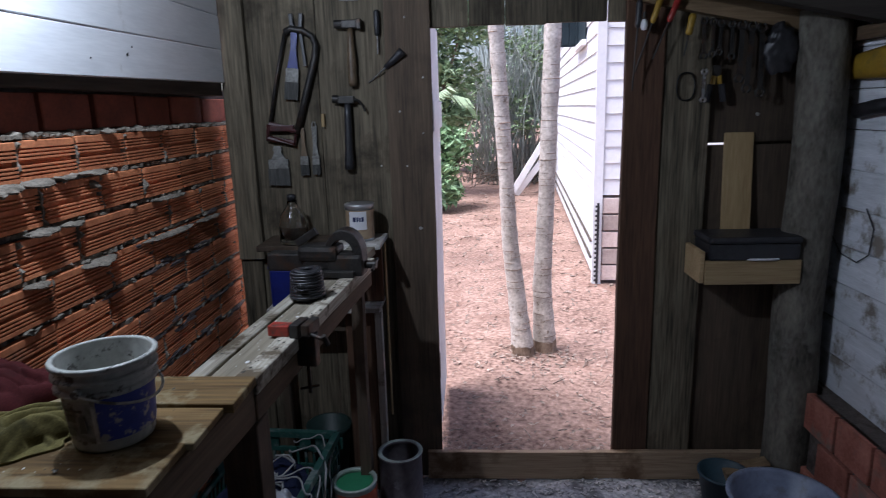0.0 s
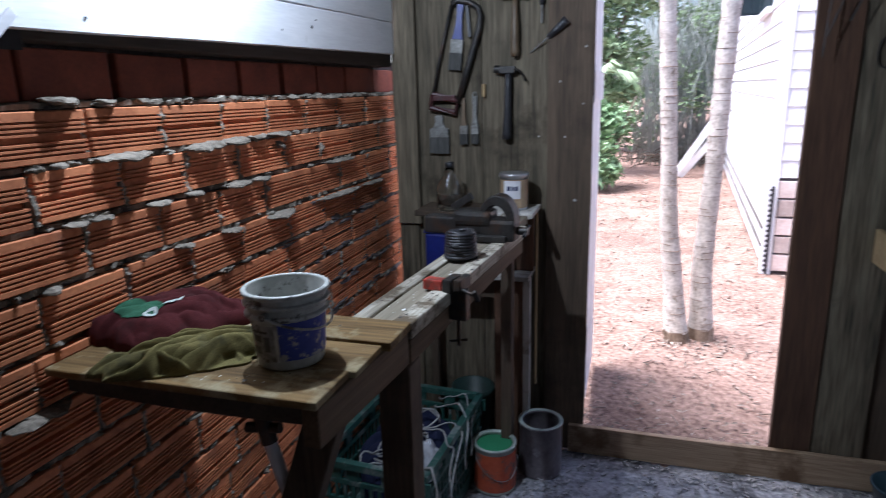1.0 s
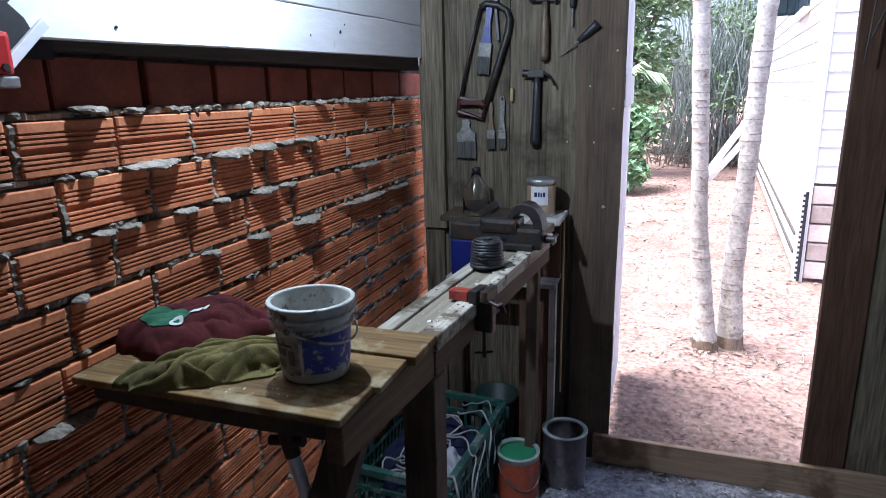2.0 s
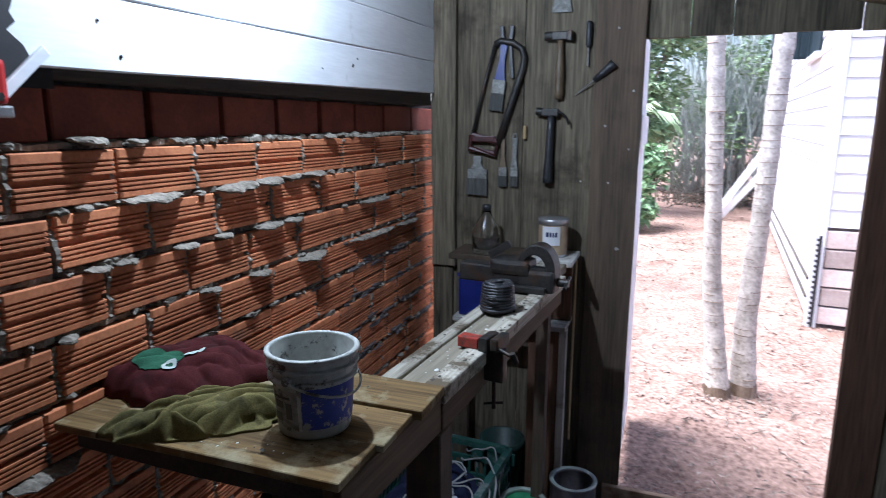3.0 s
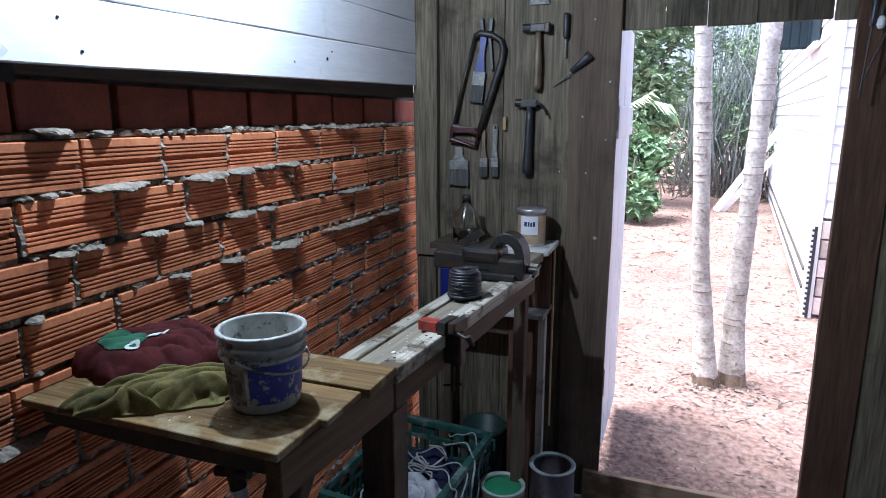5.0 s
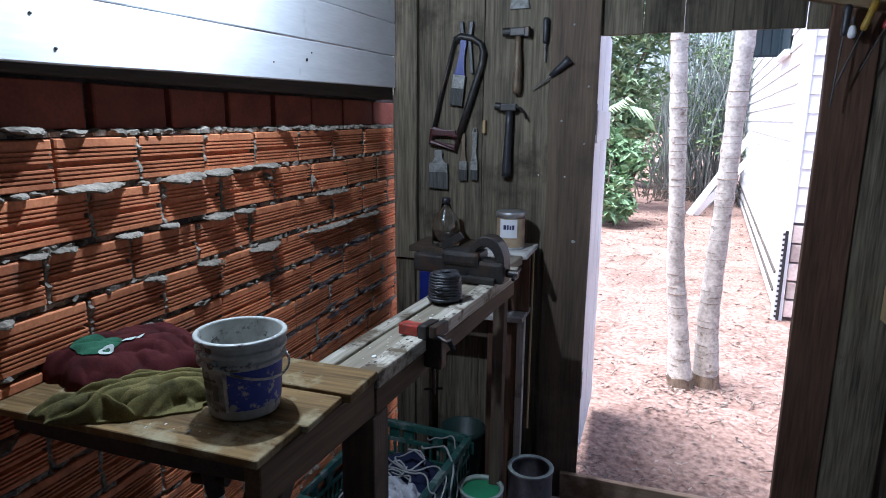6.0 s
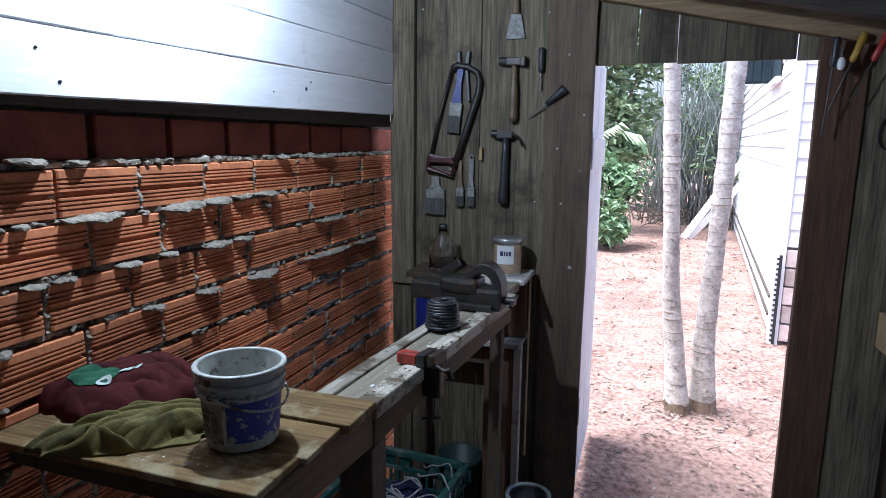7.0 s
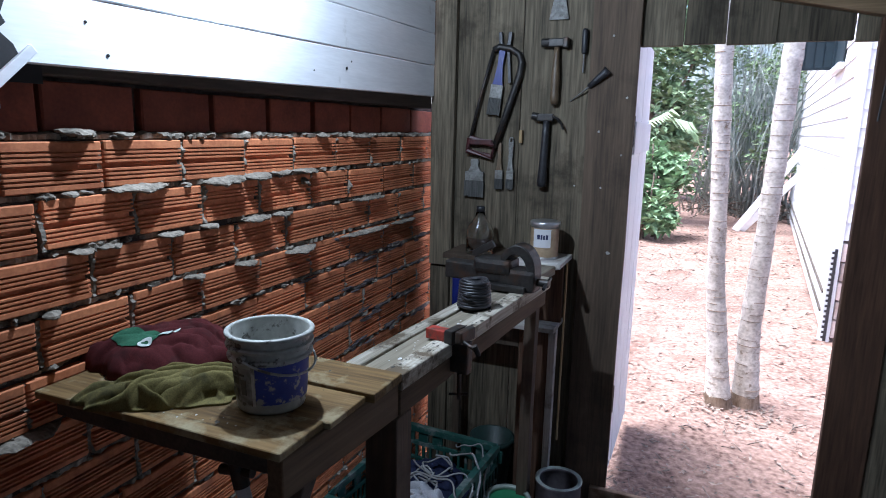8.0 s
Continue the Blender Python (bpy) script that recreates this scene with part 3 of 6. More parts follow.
# ---------------------------------------------------------------- narrow bench
bench = thing("work_bench", (-0.315, -1.335, 0), -4.5, "narrow worn plank bench with paint spots along the bricks", "bench")
part("bench_plank", plank(-0.07, -0.036, 0.0, 1.13, TZ - 0.03, TZ - 0.001, 1, 10, 0.003, 120), M_PALEY, bench)
part("bench_plank", plank(-0.034, 0.018, 0.0, 1.13, TZ - 0.036, TZ - 0.007, 1, 10, 0.003, 124), M_WALLY, bench, "greyed plank")
part("bench_plank", plank(0.02, 0.064, 0.0, 0.93, TZ - 0.034, TZ, 1, 10, 0.003, 121), M_PALEY, bench)
part("side_rail", plank(0.03, 0.06, 0.0, 0.9, TZ - 0.085, TZ - 0.037, 1, 10, 0.003, 122), M_BEAMB, bench)
part("side_rail", plank(0.028, 0.058, -0.33, -0.002, TZ - 0.085, TZ - 0.0165, 1, 6, 0.003, 125), M_BEAMB, bench)
for y in (1.05,):
    part("leg", plank(-0.06, -0.02, y, y + 0.04, 0.0, TZ - 0.034, 2, 6, 0.003, 123), M_DARKWOOD, bench)

M_SPECK = mat("dark_grime_specks", (0.02, 0.017, 0.014), (0.07, 0.06, 0.045), scale=30, rough=0.8, bump=0, fine=60, rand=0)
M_WSPECK = mat("pale_paint_specks", (0.45, 0.45, 0.42), (0.68, 0.68, 0.65), scale=30, rough=0.6, bump=0, fine=60, rand=0)


def specks(parent, x0, x1, y0, y1, z, count, material, seed, biggest, label):
    """Small flat splashes on a board."""
    r = random.Random(seed)
    bm = bmesh.new()
    for k in range(count):
        x, y = r.uniform(x0, x1), r.uniform(y0, y1)
        rad = biggest * (0.25 + 0.75 * r.random() ** 3)
        ring = [bm.verts.new((x + rad * (1 + 0.4 * noise.noise((a, k * 3.1, seed))) * math.cos(a * 0.7), y + 1.5 * rad * (1 + 0.4 * noise.noise((a, k * 2.3, seed))) * math.sin(a * 0.7), z)) for a in range(9)]
        top = bm.verts.new((x, y, z + 0.0008))
        for a in range(9):
            bm.faces.new((ring[a], ring[(a + 1) % 9], top))
    part("splashes", bm, material, parent, label)["kind"] = "stuff"


specks(bench, 0.024, 0.06, 0.02, 0.75, TZ + 0.0012, 70, M_SPECK, 3, 0.0045, "dark grime specks")
specks(bench, -0.068, -0.04, 0.02, 1.0, TZ + 0.0008, 40, M_SPECK, 4, 0.003, "dark grime specks")
specks(bench, -0.03, 0.016, 0.05, 0.95, TZ - 0.0052, 45, M_WSPECK, 5, 0.005, "pale paint splashes")
specks(table, -0.78, -0.3, -1.66, -1.57, TZ + 0.0012, 18, M_WSPECK, 6, 0.002, "pale paint splashes")
specks(table, -0.7, -0.29, -1.66, -1.35, TZ + 0.0036, 50, M_SPECK, 7, 0.004, "dark grime specks")

# ---------------------------------------------------------------- bucket on the table
M_BUCKET = mat("dirty_white_plastic", (0.27, 0.275, 0.25), (0.5, 0.51, 0.475), scale=14, fine=90, rough=0.5, bump=0.15, rand=0.0,
               stain=(0.09, 0.085, 0.075), stain_scale=30, stain_lo=0.54, stain_hi=0.6)
M_BLUE = mat("scuffed_blue_print", (0.02, 0.035, 0.22), (0.04, 0.07, 0.38), scale=10, fine=80, rough=0.5, bump=0.1, rand=0.0,
             stain=(0.34, 0.34, 0.34), stain_scale=48, stain_lo=0.54, stain_hi=0.6)
M_TINPALE = mat("pale_label_print", (0.45, 0.45, 0.43), (0.65, 0.65, 0.62), scale=20, fine=90, rough=0.5, bump=0.05, rand=0, stain=(0.2, 0.2, 0.19), stain_scale=40)
bucket = thing("paint_bucket", (-0.396, -1.543, TZ + 0.003), 0, "dirty white plastic paint bucket with a scuffed blue label", "bucket")
bm = bmesh.new()
BK, BR = 0.87, 0.805
lathe(bm, [(r * BR, z * BK) for r, z in (
    (0.0, 0.004), (0.062, 0.004), (0.0675, 0.0), (0.0695, 0.004), (0.071, 0.012), (0.0778, 0.0985), (0.0779, 0.0995), (0.0845, 0.1), (0.0865, 0.1015), (0.0865, 0.106), (0.0845, 0.1075),
    (0.0792, 0.108), (0.0789, 0.1092), (0.08, 0.1205), (0.0801, 0.1215), (0.0868, 0.122), (0.0885, 0.1235), (0.0887, 0.1275), (0.087, 0.129), (0.0815, 0.1295), (0.0812, 0.1305),
    (0.082, 0.1405), (0.0822, 0.1415), (0.0882, 0.142), (0.0902, 0.1435), (0.0904, 0.1485), (0.0885, 0.1503), (0.083, 0.151), (0.0805, 0.1498), (0.0795, 0.147), (0.07, 0.012), (0.0, 0.01))], 64)
part("pail", bm, M_BUCKET, bucket, smooth=True)


def wrap(a0, a1, z0, z1, r0, r1, n=24):
    """A label bent round a cone about the z axis."""
    bm = bmesh.new()
    rows = []
    for k in range(5):
        z = z0 + (z1 - z0) * k / 4
        r = r0 + (r1 - r0) * k / 4
        rows.append([bm.verts.new((r * math.cos(radians(a0 + (a1 - a0) * i / n)), r * math.sin(radians(a0 + (a1 - a0) * i / n)), z + 0.001 * noise.noise((i * 0.9, k, 2)))) for i in range(n + 1)])
    for a, b in zip(rows, rows[1:]):
        for i in range(n):
            bm.faces.new((a[i], a[i + 1], b[i + 1], b[i]))
    return bm


part("label", wrap(-76, 30, 0.018, 0.084, 0.0585, 0.0633), M_BLUE, bucket, "scuffed blue printed label", smooth=True)
M_GREYLABEL = mat("worn_grey_print", (0.1, 0.1, 0.1), (0.42, 0.42, 0.4), scale=30, fine=90, rough=0.6, bump=0.05, rand=0, stain=(0.06, 0.06, 0.06), stain_scale=40)
part("label", wrap(-128, -82, 0.02, 0.079, 0.0587, 0.063), M_GREYLABEL, bucket, "worn grey printed label", smooth=True)
for a0, a1, z0, z1 in ((-122, -92, 0.066, 0.07), (-120, -104, 0.05, 0.062), (-100, -90, 0.034, 0.06), (-124, -108, 0.028, 0.042)):
    part("print_bar", wrap(a0, a1, z0, z1, 0.0596 + z0 * 0.068, 0.0596 + z1 * 0.068, 8), M_BLACK, bucket, "dark worn print", smooth=True)
part("label_edge", wrap(-82, -77, 0.016, 0.086, 0.0588, 0.0637, 4), M_TINPALE, bucket, "pale label edge", smooth=True)
for a in (-92, 88):
    bm = bmesh.new()
    c, d = math.cos(radians(a)), math.sin(radians(a))
    cyl(bm, (0.062 * c, 0.062 * d, 0.097), (0.074 * c, 0.074 * d, 0.097), 0.006, seg=12)
    part("handle_ear", bm, M_BUCKET, bucket)
bm = bmesh.new()
tube(bm, [((0.0725 + 0.001 * math.sin(math.pi * k / 14)) * math.cos(radians(-92 + 180 * k / 14)), (0.0725 + 0.001 * math.sin(math.pi * k / 14)) * math.sin(radians(-92 + 180 * k / 14)),
           0.097 - 0.03 * math.sin(math.pi * k / 14)) for k in range(15)], 0.0021, 6)
part("handle", bm, M_BUCKET, bucket, "grey plastic handle")

# ---------------------------------------------------------------- palms
def palm(name, pts, r0, r1, seed, label):
    ob = thing(name, pts[0], 0, label, "palm tree", group="palms in the yard")
    bm = bmesh.new()
    base = Vector(pts[0])
    path = []
    segs = 14
    for (a, b) in zip(pts, pts[1:]):
        n = max(2, int((Vector(b) - Vector(a)).length / 0.035))
        for k in range(n):
            path.append(Vector(a).lerp(Vector(b), k / n) - base)
    rings = []
    for i, p in enumerate(path):
        u = i / len(path)
        r = r0 + (r1 - r0) * min(1.0, u * 4.5) + (0.012 * max(0.0, 1 - u * 14))
        r += 0.0022 * (1 if noise.noise((i * 0.83, seed, 1)) > 0.12 else -0.3) + 0.003 * noise.noise((i * 0.23, seed, 0))
        rings.append([bm.verts.new(p + Vector((r * math.cos(2 * math.pi * k / segs), r * math.sin(2 * math.pi * k / segs), 0))) for k in range(segs)])
    for a, b in zip(rings, rings[1:]):
        for k in range(segs):
            bm.faces.new((a[k], a[(k + 1) % segs], b[(k + 1) % segs], b[k]))
    radii = [(ring[0].co - p).length for ring, p in zip(rings, path)]
    part("trunk", bm, M_PALM, ob, smooth=True)
    bm = bmesh.new()
    for k in range(26):
        a = 2 * math.pi * k / 26 + noise.noise((k, seed, 0)) * 0.2
        d = Vector((math.cos(a), math.sin(a), 0))
        h = 0.05 + 0.035 * noise.noise((k * 0.7, seed, 3))
        tube(bm, [d * (r0 * 0.98 + 0.004) + Vector((0, 0, h * 0.6)), d * (r0 + 0.012) + Vector((0, 0, h * 0.35)), d * (r0 + 0.025 + 0.02 * abs(noise.noise((k, seed, 8)))) + Vector((0, 0, 0.02))], 0.008, 5, 0.005)
    rr = random.Random(seed)
    scars = bmesh.new()
    i = 2
    while i < len(path) - 2 and path[i].z < 2.3:
        rad = radii[i] + 0.0005
        a0, span = rr.uniform(0, 360), rr.uniform(150, 340)
        lean = rr.uniform(-0.1, 0.1)
        tube(scars, [path[i] + Vector((rad * math.cos(radians(a0 + span * k / 12)), rad * math.sin(radians(a0 + span * k / 12)), 0.012 * lean * math.sin(radians(span * k / 12)))) for k in range(13)],
             rr.uniform(0.0008, 0.0018), 4)
        i += rr.choice((1, 1, 1, 2))
    part("ring_scar", scars, M_FOOT, ob, "dark ring scars")["kind"] = "stuff"
    part("root_collar", bm, M_TWIG, ob, "brown roots at the base", smooth=True)
    foot = bmesh.new()
    low = [k for k, p in enumerate(path) if p.z < 0.12]
    hoops = [[foot.verts.new(path[k] + Vector(((radii[k] + 0.0022) * math.cos(2 * math.pi * j / segs), (radii[k] + 0.0022) * math.sin(2 * math.pi * j / segs),
                                               0.05 * noise.noise((j * 0.9, seed, 2)) if k == low[-1] else 0.0))) for j in range(segs)] for k in low]
    for a, b in zip(hoops, hoops[1:]):
        for k in range(segs):
            foot.faces.new((a[k], a[(k + 1) % segs], b[(k + 1) % segs], b[k]))
    part("trunk_foot", foot, M_FOOT, ob, "brown bare foot of the trunk", smooth=True)
    return ob


palm("palm_tree", [(0.437, 1.2, 0.0), (0.386, 1.2, 0.47), (0.354, 1.19, 0.73), (0.335, 1.17, 1.06), (0.312, 1.17, 1.42), (0.282, 1.17, 1.9), (0.12, 1.2, 4.5)], 0.06, 0.042, 3, "slim ringed pale palm trunk leaning over the yard")
palm("palm_tree", [(0.572, 1.29, 0.0), (0.549, 1.27, 0.46), (0.557, 1.25, 0.74), (0.568, 1.22, 1.1), (0.576, 1.2, 1.5), (0.586, 1.19, 1.87), (0.65, 1.25, 4.5)], 0.064, 0.047, 9, "slim ringed pale palm trunk beside its twin")

# ---------------------------------------------------------------- neighbouring house
house = thing("house", (1.15, 2.8, 0.0), -4.3, "white clapboard house with a brick base beside the yard", "house")
for k in range(22):
    z0 = 0.1 + k * 0.14
    bm = bmesh.new()
    vs = bx(bm, 0.0, 0.03, 0.0, 8.0, z0, z0 + 0.138)
    for v in vs:
        if v.co.x < 0.01 and v.co.z < z0 + 0.01:
            v.co.x -= 0.01
    part("clapboard", bm, M_SIDING, house)
for k in range(18):
    z0 = 0.78 + k * 0.13
    bm = bmesh.new()
    vs = bx(bm, 0.052, 3.0, -0.03, 0.0, z0, z0 + 0.128)
    for v in vs:
        if v.co.y < -0.01 and v.co.z < z0 + 0.01:
            v.co.y -= 0.008
    part("clapboard", bm, M_SIDING, house)
bm = bmesh.new()
bx(bm, -0.022, 0.05, -0.05, 0.0, 0.0, 3.3)
part("corner_board", bm, M_SIDING, house)
bm = bmesh.new()
bx(bm, 0.0, 3.2, 0.004, 7.9, 3.2, 3.3)
part("roof", bm, M_BEAM, house)

# lower brick base, shutter and window of the house
M_PALEBRICK = mat("whitewashed_brick", (0.52, 0.4, 0.35), (0.78, 0.68, 0.62), scale=6, fine=60, rough=0.85, bump=0.4, rand=0.12)
base_brick = bpy.data.meshes.new("base_brick")
bm = bmesh.new()
bx(bm, 0.0, 0.26, -0.04, 0.0, 0.0, 0.128, 0.006)
bm.to_mesh(base_brick)
bm.free()
base_brick.materials.append(M_PALEBRICK)
for row in range(5):
    for k in range(6):
        piece("base_brick", base_brick, house, pose(0.055 + k * 0.27 + 0.0 if row % 2 == 0 else 0.06, -0.003 * (row % 2), 0.06 + row * 0.142))
M_SHUTTER = mat("dark_teal_paint", (0.005, 0.014, 0.02), (0.012, 0.032, 0.042), scale=5, rough=0.5, bump=0.1, fine=40, rand=0.0)
bm = bmesh.new()
bx(bm, -0.34, -0.03, 1.74, 1.78, 2.1, 3.1, 0.005)
for k in range(4):
    bx(bm, -0.335 + k * 0.076, -0.268 + k * 0.076, 1.732, 1.74, 2.12, 3.08, 0.003)
part("shutter", bm, M_SHUTTER, house, "dark teal open wooden shutter")
window = part("window", plank(-0.06, -0.016, 0.9, 1.73, 2.04, 2.09, 1, 4, 0.001, 140), M_SIDING, house)
part("window_frame", plank(-0.045, -0.016, 1.66, 1.72, 2.091, 3.1, 2, 4, 0.001, 141), M_SHUTTER, window, "dark teal jamb")
bm = bmesh.new()
bx(bm, -0.024, -0.016, 0.95, 1.655, 2.092, 3.1)
part("pane", bm, M_SHUTTER, window, "dark window glass")
# Dark strips on the siding draw the shade in gaps between the lowest boards.
bm = bmesh.new()
bx(bm, -0.03, -0.015, 0.05, 7.9, 0.228, 0.246)
bx(bm, -0.03, -0.015, 0.05, 7.9, 0.368, 0.386)
part("base_batten", bm, M_BEAMY, house, "dark strips drawn for the shaded gaps along the lowest boards")

# toothed black strip leaning on the house corner
strip = thing("toothed_strip", (1.15, 2.72, 0.04), 0, "black toothed strip leaning on the house corner", "strip")
bm = bmesh.new()
bx(bm, 0.0, 0.02, 0.0, 0.012, 0.0, 0.68, 0.002)
part("bar", bm, M_BLACK, strip)
for k in range(17):
    bm = bmesh.new()
    bx(bm, -0.014, 0.0, 0.0, 0.012, 0.02 + k * 0.039, 0.036 + k * 0.039)
    part("tooth", bm, M_BLACK, strip)

# ---------------------------------------------------------------- yard: foliage, bamboo, loose planks, litter
def leaves(name, parent, centres, count, size, material, seed, label=""):
    """A crown of small folded leaves scattered over lumps (x, y, z, radius)."""
    r = random.Random(seed)
    verts, faces = [], []
    for _ in range(count):
        cx, cy, cz, rad = r.choice(centres)
        d = Vector((r.gauss(0, 1), r.gauss(0, 1), r.gauss(0, 1))).normalized() * rad * (r.random() ** 0.45)
        p = Vector((cx, cy, cz)) + Vector((d.x, d.y, d.z * 0.8))
        if p.z < 0.08:
            p.z = 0.08 + r.random() * 0.2
        q = Euler((r.uniform(-0.9, 0.9), r.uniform(-0.9, 0.9), r.uniform(0, 6.28))).to_matrix()
        s = size * r.uniform(0.6, 1.35)
        b = len(verts)
        for v in ((0, -s, 0), (s * 0.42, 0, s * 0.12), (0, s, -s * 0.15), (-s * 0.42, 0, s * 0.12)):
            verts.append(p + q @ Vector(v))
        faces += [(b, b + 1, b + 2), (b, b + 2, b + 3)]
    me = bpy.data.meshes.new(name)
    me.from_pydata([tuple(v) for v in verts], [], faces)
    me.materials.append(material)
    ob = new(name, me)
    ob.parent = parent
    if label:
        ob["label"] = label
    return ob


def stems(name, parent, items, material):
    bm = bmesh.new()
    for p0, p1, r in items:
        mid = Vector(p0).lerp(Vector(p1), 0.5) + Vector((0.06, 0.03, 0))
        tube(bm, [p0, mid, p1], r, 6, r * 0.5)
    return part(name, bm, material, parent, smooth=True)


r2 = random.Random(11)
M_LEAF2 = mat("light_green_leaves", (0.11, 0.18, 0.07), (0.32, 0.44, 0.24), scale=3, rough=0.5, bump=0.0, fine=12, rand=0.2)
shrub = thing("shrub", (-0.35, 6.9, 0.03), 0, "dense leafy green shrub at the yard's edge", "shrub")
stems("stem", shrub, [((r2.uniform(-0.3, 0.3), r2.uniform(-0.3, 0.3), -0.03), (r2.uniform(-0.6, 0.5), r2.uniform(-0.4, 0.4), r2.uniform(0.8, 1.5)), 0.018) for _ in range(9)], M_TWIG)
leaves("crown", shrub, [(-0.1, -0.1, 0.55, 0.42), (0.15, 0.1, 0.95, 0.34), (-0.25, 0.1, 1.1, 0.42), (-0.5, 0.0, 0.7, 0.5), (0.05, -0.2, 0.3, 0.3)], 2600, 0.075, M_LEAF, 3)
tree = thing("broadleaf_tree", (-0.75, 8.6, 0.03), 0, "broadleaf tree with thin light green foliage", "tree")
stems("trunk", tree, [((0, 0, -0.03), (0.1, 0.1, 2.2), 0.07), ((0.0, 0.0, 1.0), (0.7, -0.2, 2.6), 0.035), ((0.05, 0.0, 1.3), (-0.6, 0.2, 2.9), 0.035)], M_TWIG)
leaves("crown", tree, [(0.5, 0.0, 2.0, 0.6), (0.1, 0.1, 2.7, 0.8), (0.75, -0.1, 2.9, 0.6), (-0.6, 0.2, 2.5, 0.8), (0.6, 0.2, 3.6, 0.8), (0.45, 0.0, 1.4, 0.5), (-0.4, 0.2, 1.3, 0.6)], 4200, 0.085, M_LEAF2, 5)
hedge = thing("undergrowth", (0.4, 12.5, 0.03), 0, "dark tangled undergrowth behind the yard", "undergrowth", kind="stuff")
leaves("foliage", hedge, [(-3 + 0.7 * k, 0.3 * (k % 2), 0.7 + 1.0 * (k % 4), 0.9) for k in range(11)], 5200, 0.11, M_LEAF, 8)

clump = thing("bamboo_clump", (1.0, 10.2, 0.03), 0, "tall dense clump of thin grey green bamboo", "bamboo", kind="stuff")
bm = bmesh.new()
for k in range(210):
    x, y = r2.gauss(0.0, 0.42), r2.gauss(0.0, 0.3)
    lean = Vector((r2.gauss(0.05, 0.22), r2.gauss(0, 0.1), 1.0))
    h = r2.uniform(2.6, 4.6)
    pts = [Vector((x, y, -0.03)) + lean * (h * u) + Vector((0.25 * u * u * r2.uniform(-1, 1), 0, 0)) for u in (0, 0.35, 0.7, 1.0)]
    tube(bm, pts, r2.uniform(0.007, 0.017), 5, 0.004)
part("culms", bm, M_BAMBOO, clump, smooth=True)
leaves("leaf_sprays", clump, [(r2.gauss(0, 0.5), r2.gauss(0, 0.4), r2.uniform(0.9, 3.8), 0.35) for _ in range(30)], 2600, 0.06, M_LEAF2, 21)
bm = bmesh.new()
for k in range(150):
    a = r2.uniform(0, 6.28)
    p = Vector((r2.uniform(-1.0, 1.0), r2.uniform(-0.9, 0.4), r2.uniform(0.0, 0.28)))
    q = p + Vector((math.cos(a) * 0.3, math.sin(a) * 0.2, r2.uniform(-0.1, 0.25)))
    q.z = max(q.z, 0.0)
    tube(bm, [p, p.lerp(q, 0.5) + Vector((0, 0, 0.03)), q], 0.008, 4, 0.004)
part("dry_twigs", bm, M_TWIG, clump, "dry fallen twigs and leaves")

lean_plank = thing("leaning_plank", (0.86, 8.3, 0.03), 0, "long pale plank leaning towards the palms", "plank", group="leaning planks")
bm = bmesh.new()
bx(bm, -0.05, 0.05, -0.02, 0.02, 0.0, 1.6, 0.004, pose(0, 0, 0, 0, 38, 0))
part("board", bm, M_SIDING, lean_plank)
copy_thing(lean_plank, pose(0.77, 8.25, 0.03, 0, -6, 3))

sapling = thing("young_palm", (-0.62, 3.6, 0.0), 0, "young palm with one long pale arching frond", "palm")
bm = bmesh.new()
spine = [(-0.02, 0, 0.0), (0.0, 0, 0.6), (0.08, 0, 1.15), (0.25, -0.02, 1.5), (0.46, -0.04, 1.62), (0.64, -0.06, 1.58), (0.76, -0.08, 1.47)]
tube(bm, spine, 0.022, 8, 0.006)
part("stalk", bm, M_LEAF2, sapling, smooth=True)
bm = bmesh.new()
for k in range(46):
    u = 2.4 + 3.5 * k / 46
    a, b = Vector(spine[int(u)]), Vector(spine[int(u) + 1])
    p, way = a.lerp(b, u - int(u)), (b - a).normalized()
    for side in (-1, 1):
        ln = 0.3 * (1 - 0.5 * abs(k / 23 - 1)) * r2.uniform(0.8, 1.1)
        out = (Vector((0.1, side, 0.1)) * 0.75 + way * 0.7).normalized()
        q = [p, p + out * ln * 0.5 + Vector((0, 0, 0.02)) + way * 0.014, p + out * ln - Vector((0, 0, 0.32 * ln)), p + out * ln * 0.5 + Vector((0, 0, 0.02)) - way * 0.014]
        bm.faces.new([bm.verts.new(v) for v in q])
part("frond", bm, M_LEAF2, sapling, "pale green frond")

bm = bmesh.new()
for k in range(4600):
    x, y = r2.uniform(-0.6, 1.5), 0.1 + 8.5 * r2.random() ** 1.6
    if k % 14 == 0:
        x, y = r2.gauss(0.5, 0.17), r2.gauss(1.1, 0.16)
    z = 0.036 + 0.05 * noise.noise((x * 0.7, y * 0.7, 3)) + 0.012 * noise.noise((x * 4, y * 4, 1))
    if y < 0.5:
        z = 0.05
    s = (0.003 + 0.016 * r2.random() ** 1.5) * (1 + 0.15 * y)
    q = pose(x, y, z, r2.uniform(-25, 25), r2.uniform(-25, 25), r2.uniform(0, 360))
    if r2.random() < 0.16:
        bx(bm, -s * 1.7, s * 1.7, -s * 0.1, s * 0.1, 0, s * 0.2, 0, q)
    else:
        vs = [bm.verts.new(q @ Vector(v)) for v in ((-s, 0, 0), (0, -s * 0.45, s * 0.15), (s, 0, 0), (0, s * 0.45, s * 0.15))]
        bm.faces.new(vs)
M_LITTER = mat("dry_leaf_litter", (0.025, 0.016, 0.011), (0.46, 0.36, 0.29), scale=16, rough=0.9, bump=0, fine=30, rand=0)
litter = part("leaf_litter", bm, M_LITTER)
tagged(litter, "dry leaves and twigs scattered over the yard", "leaf litter", kind="stuff")

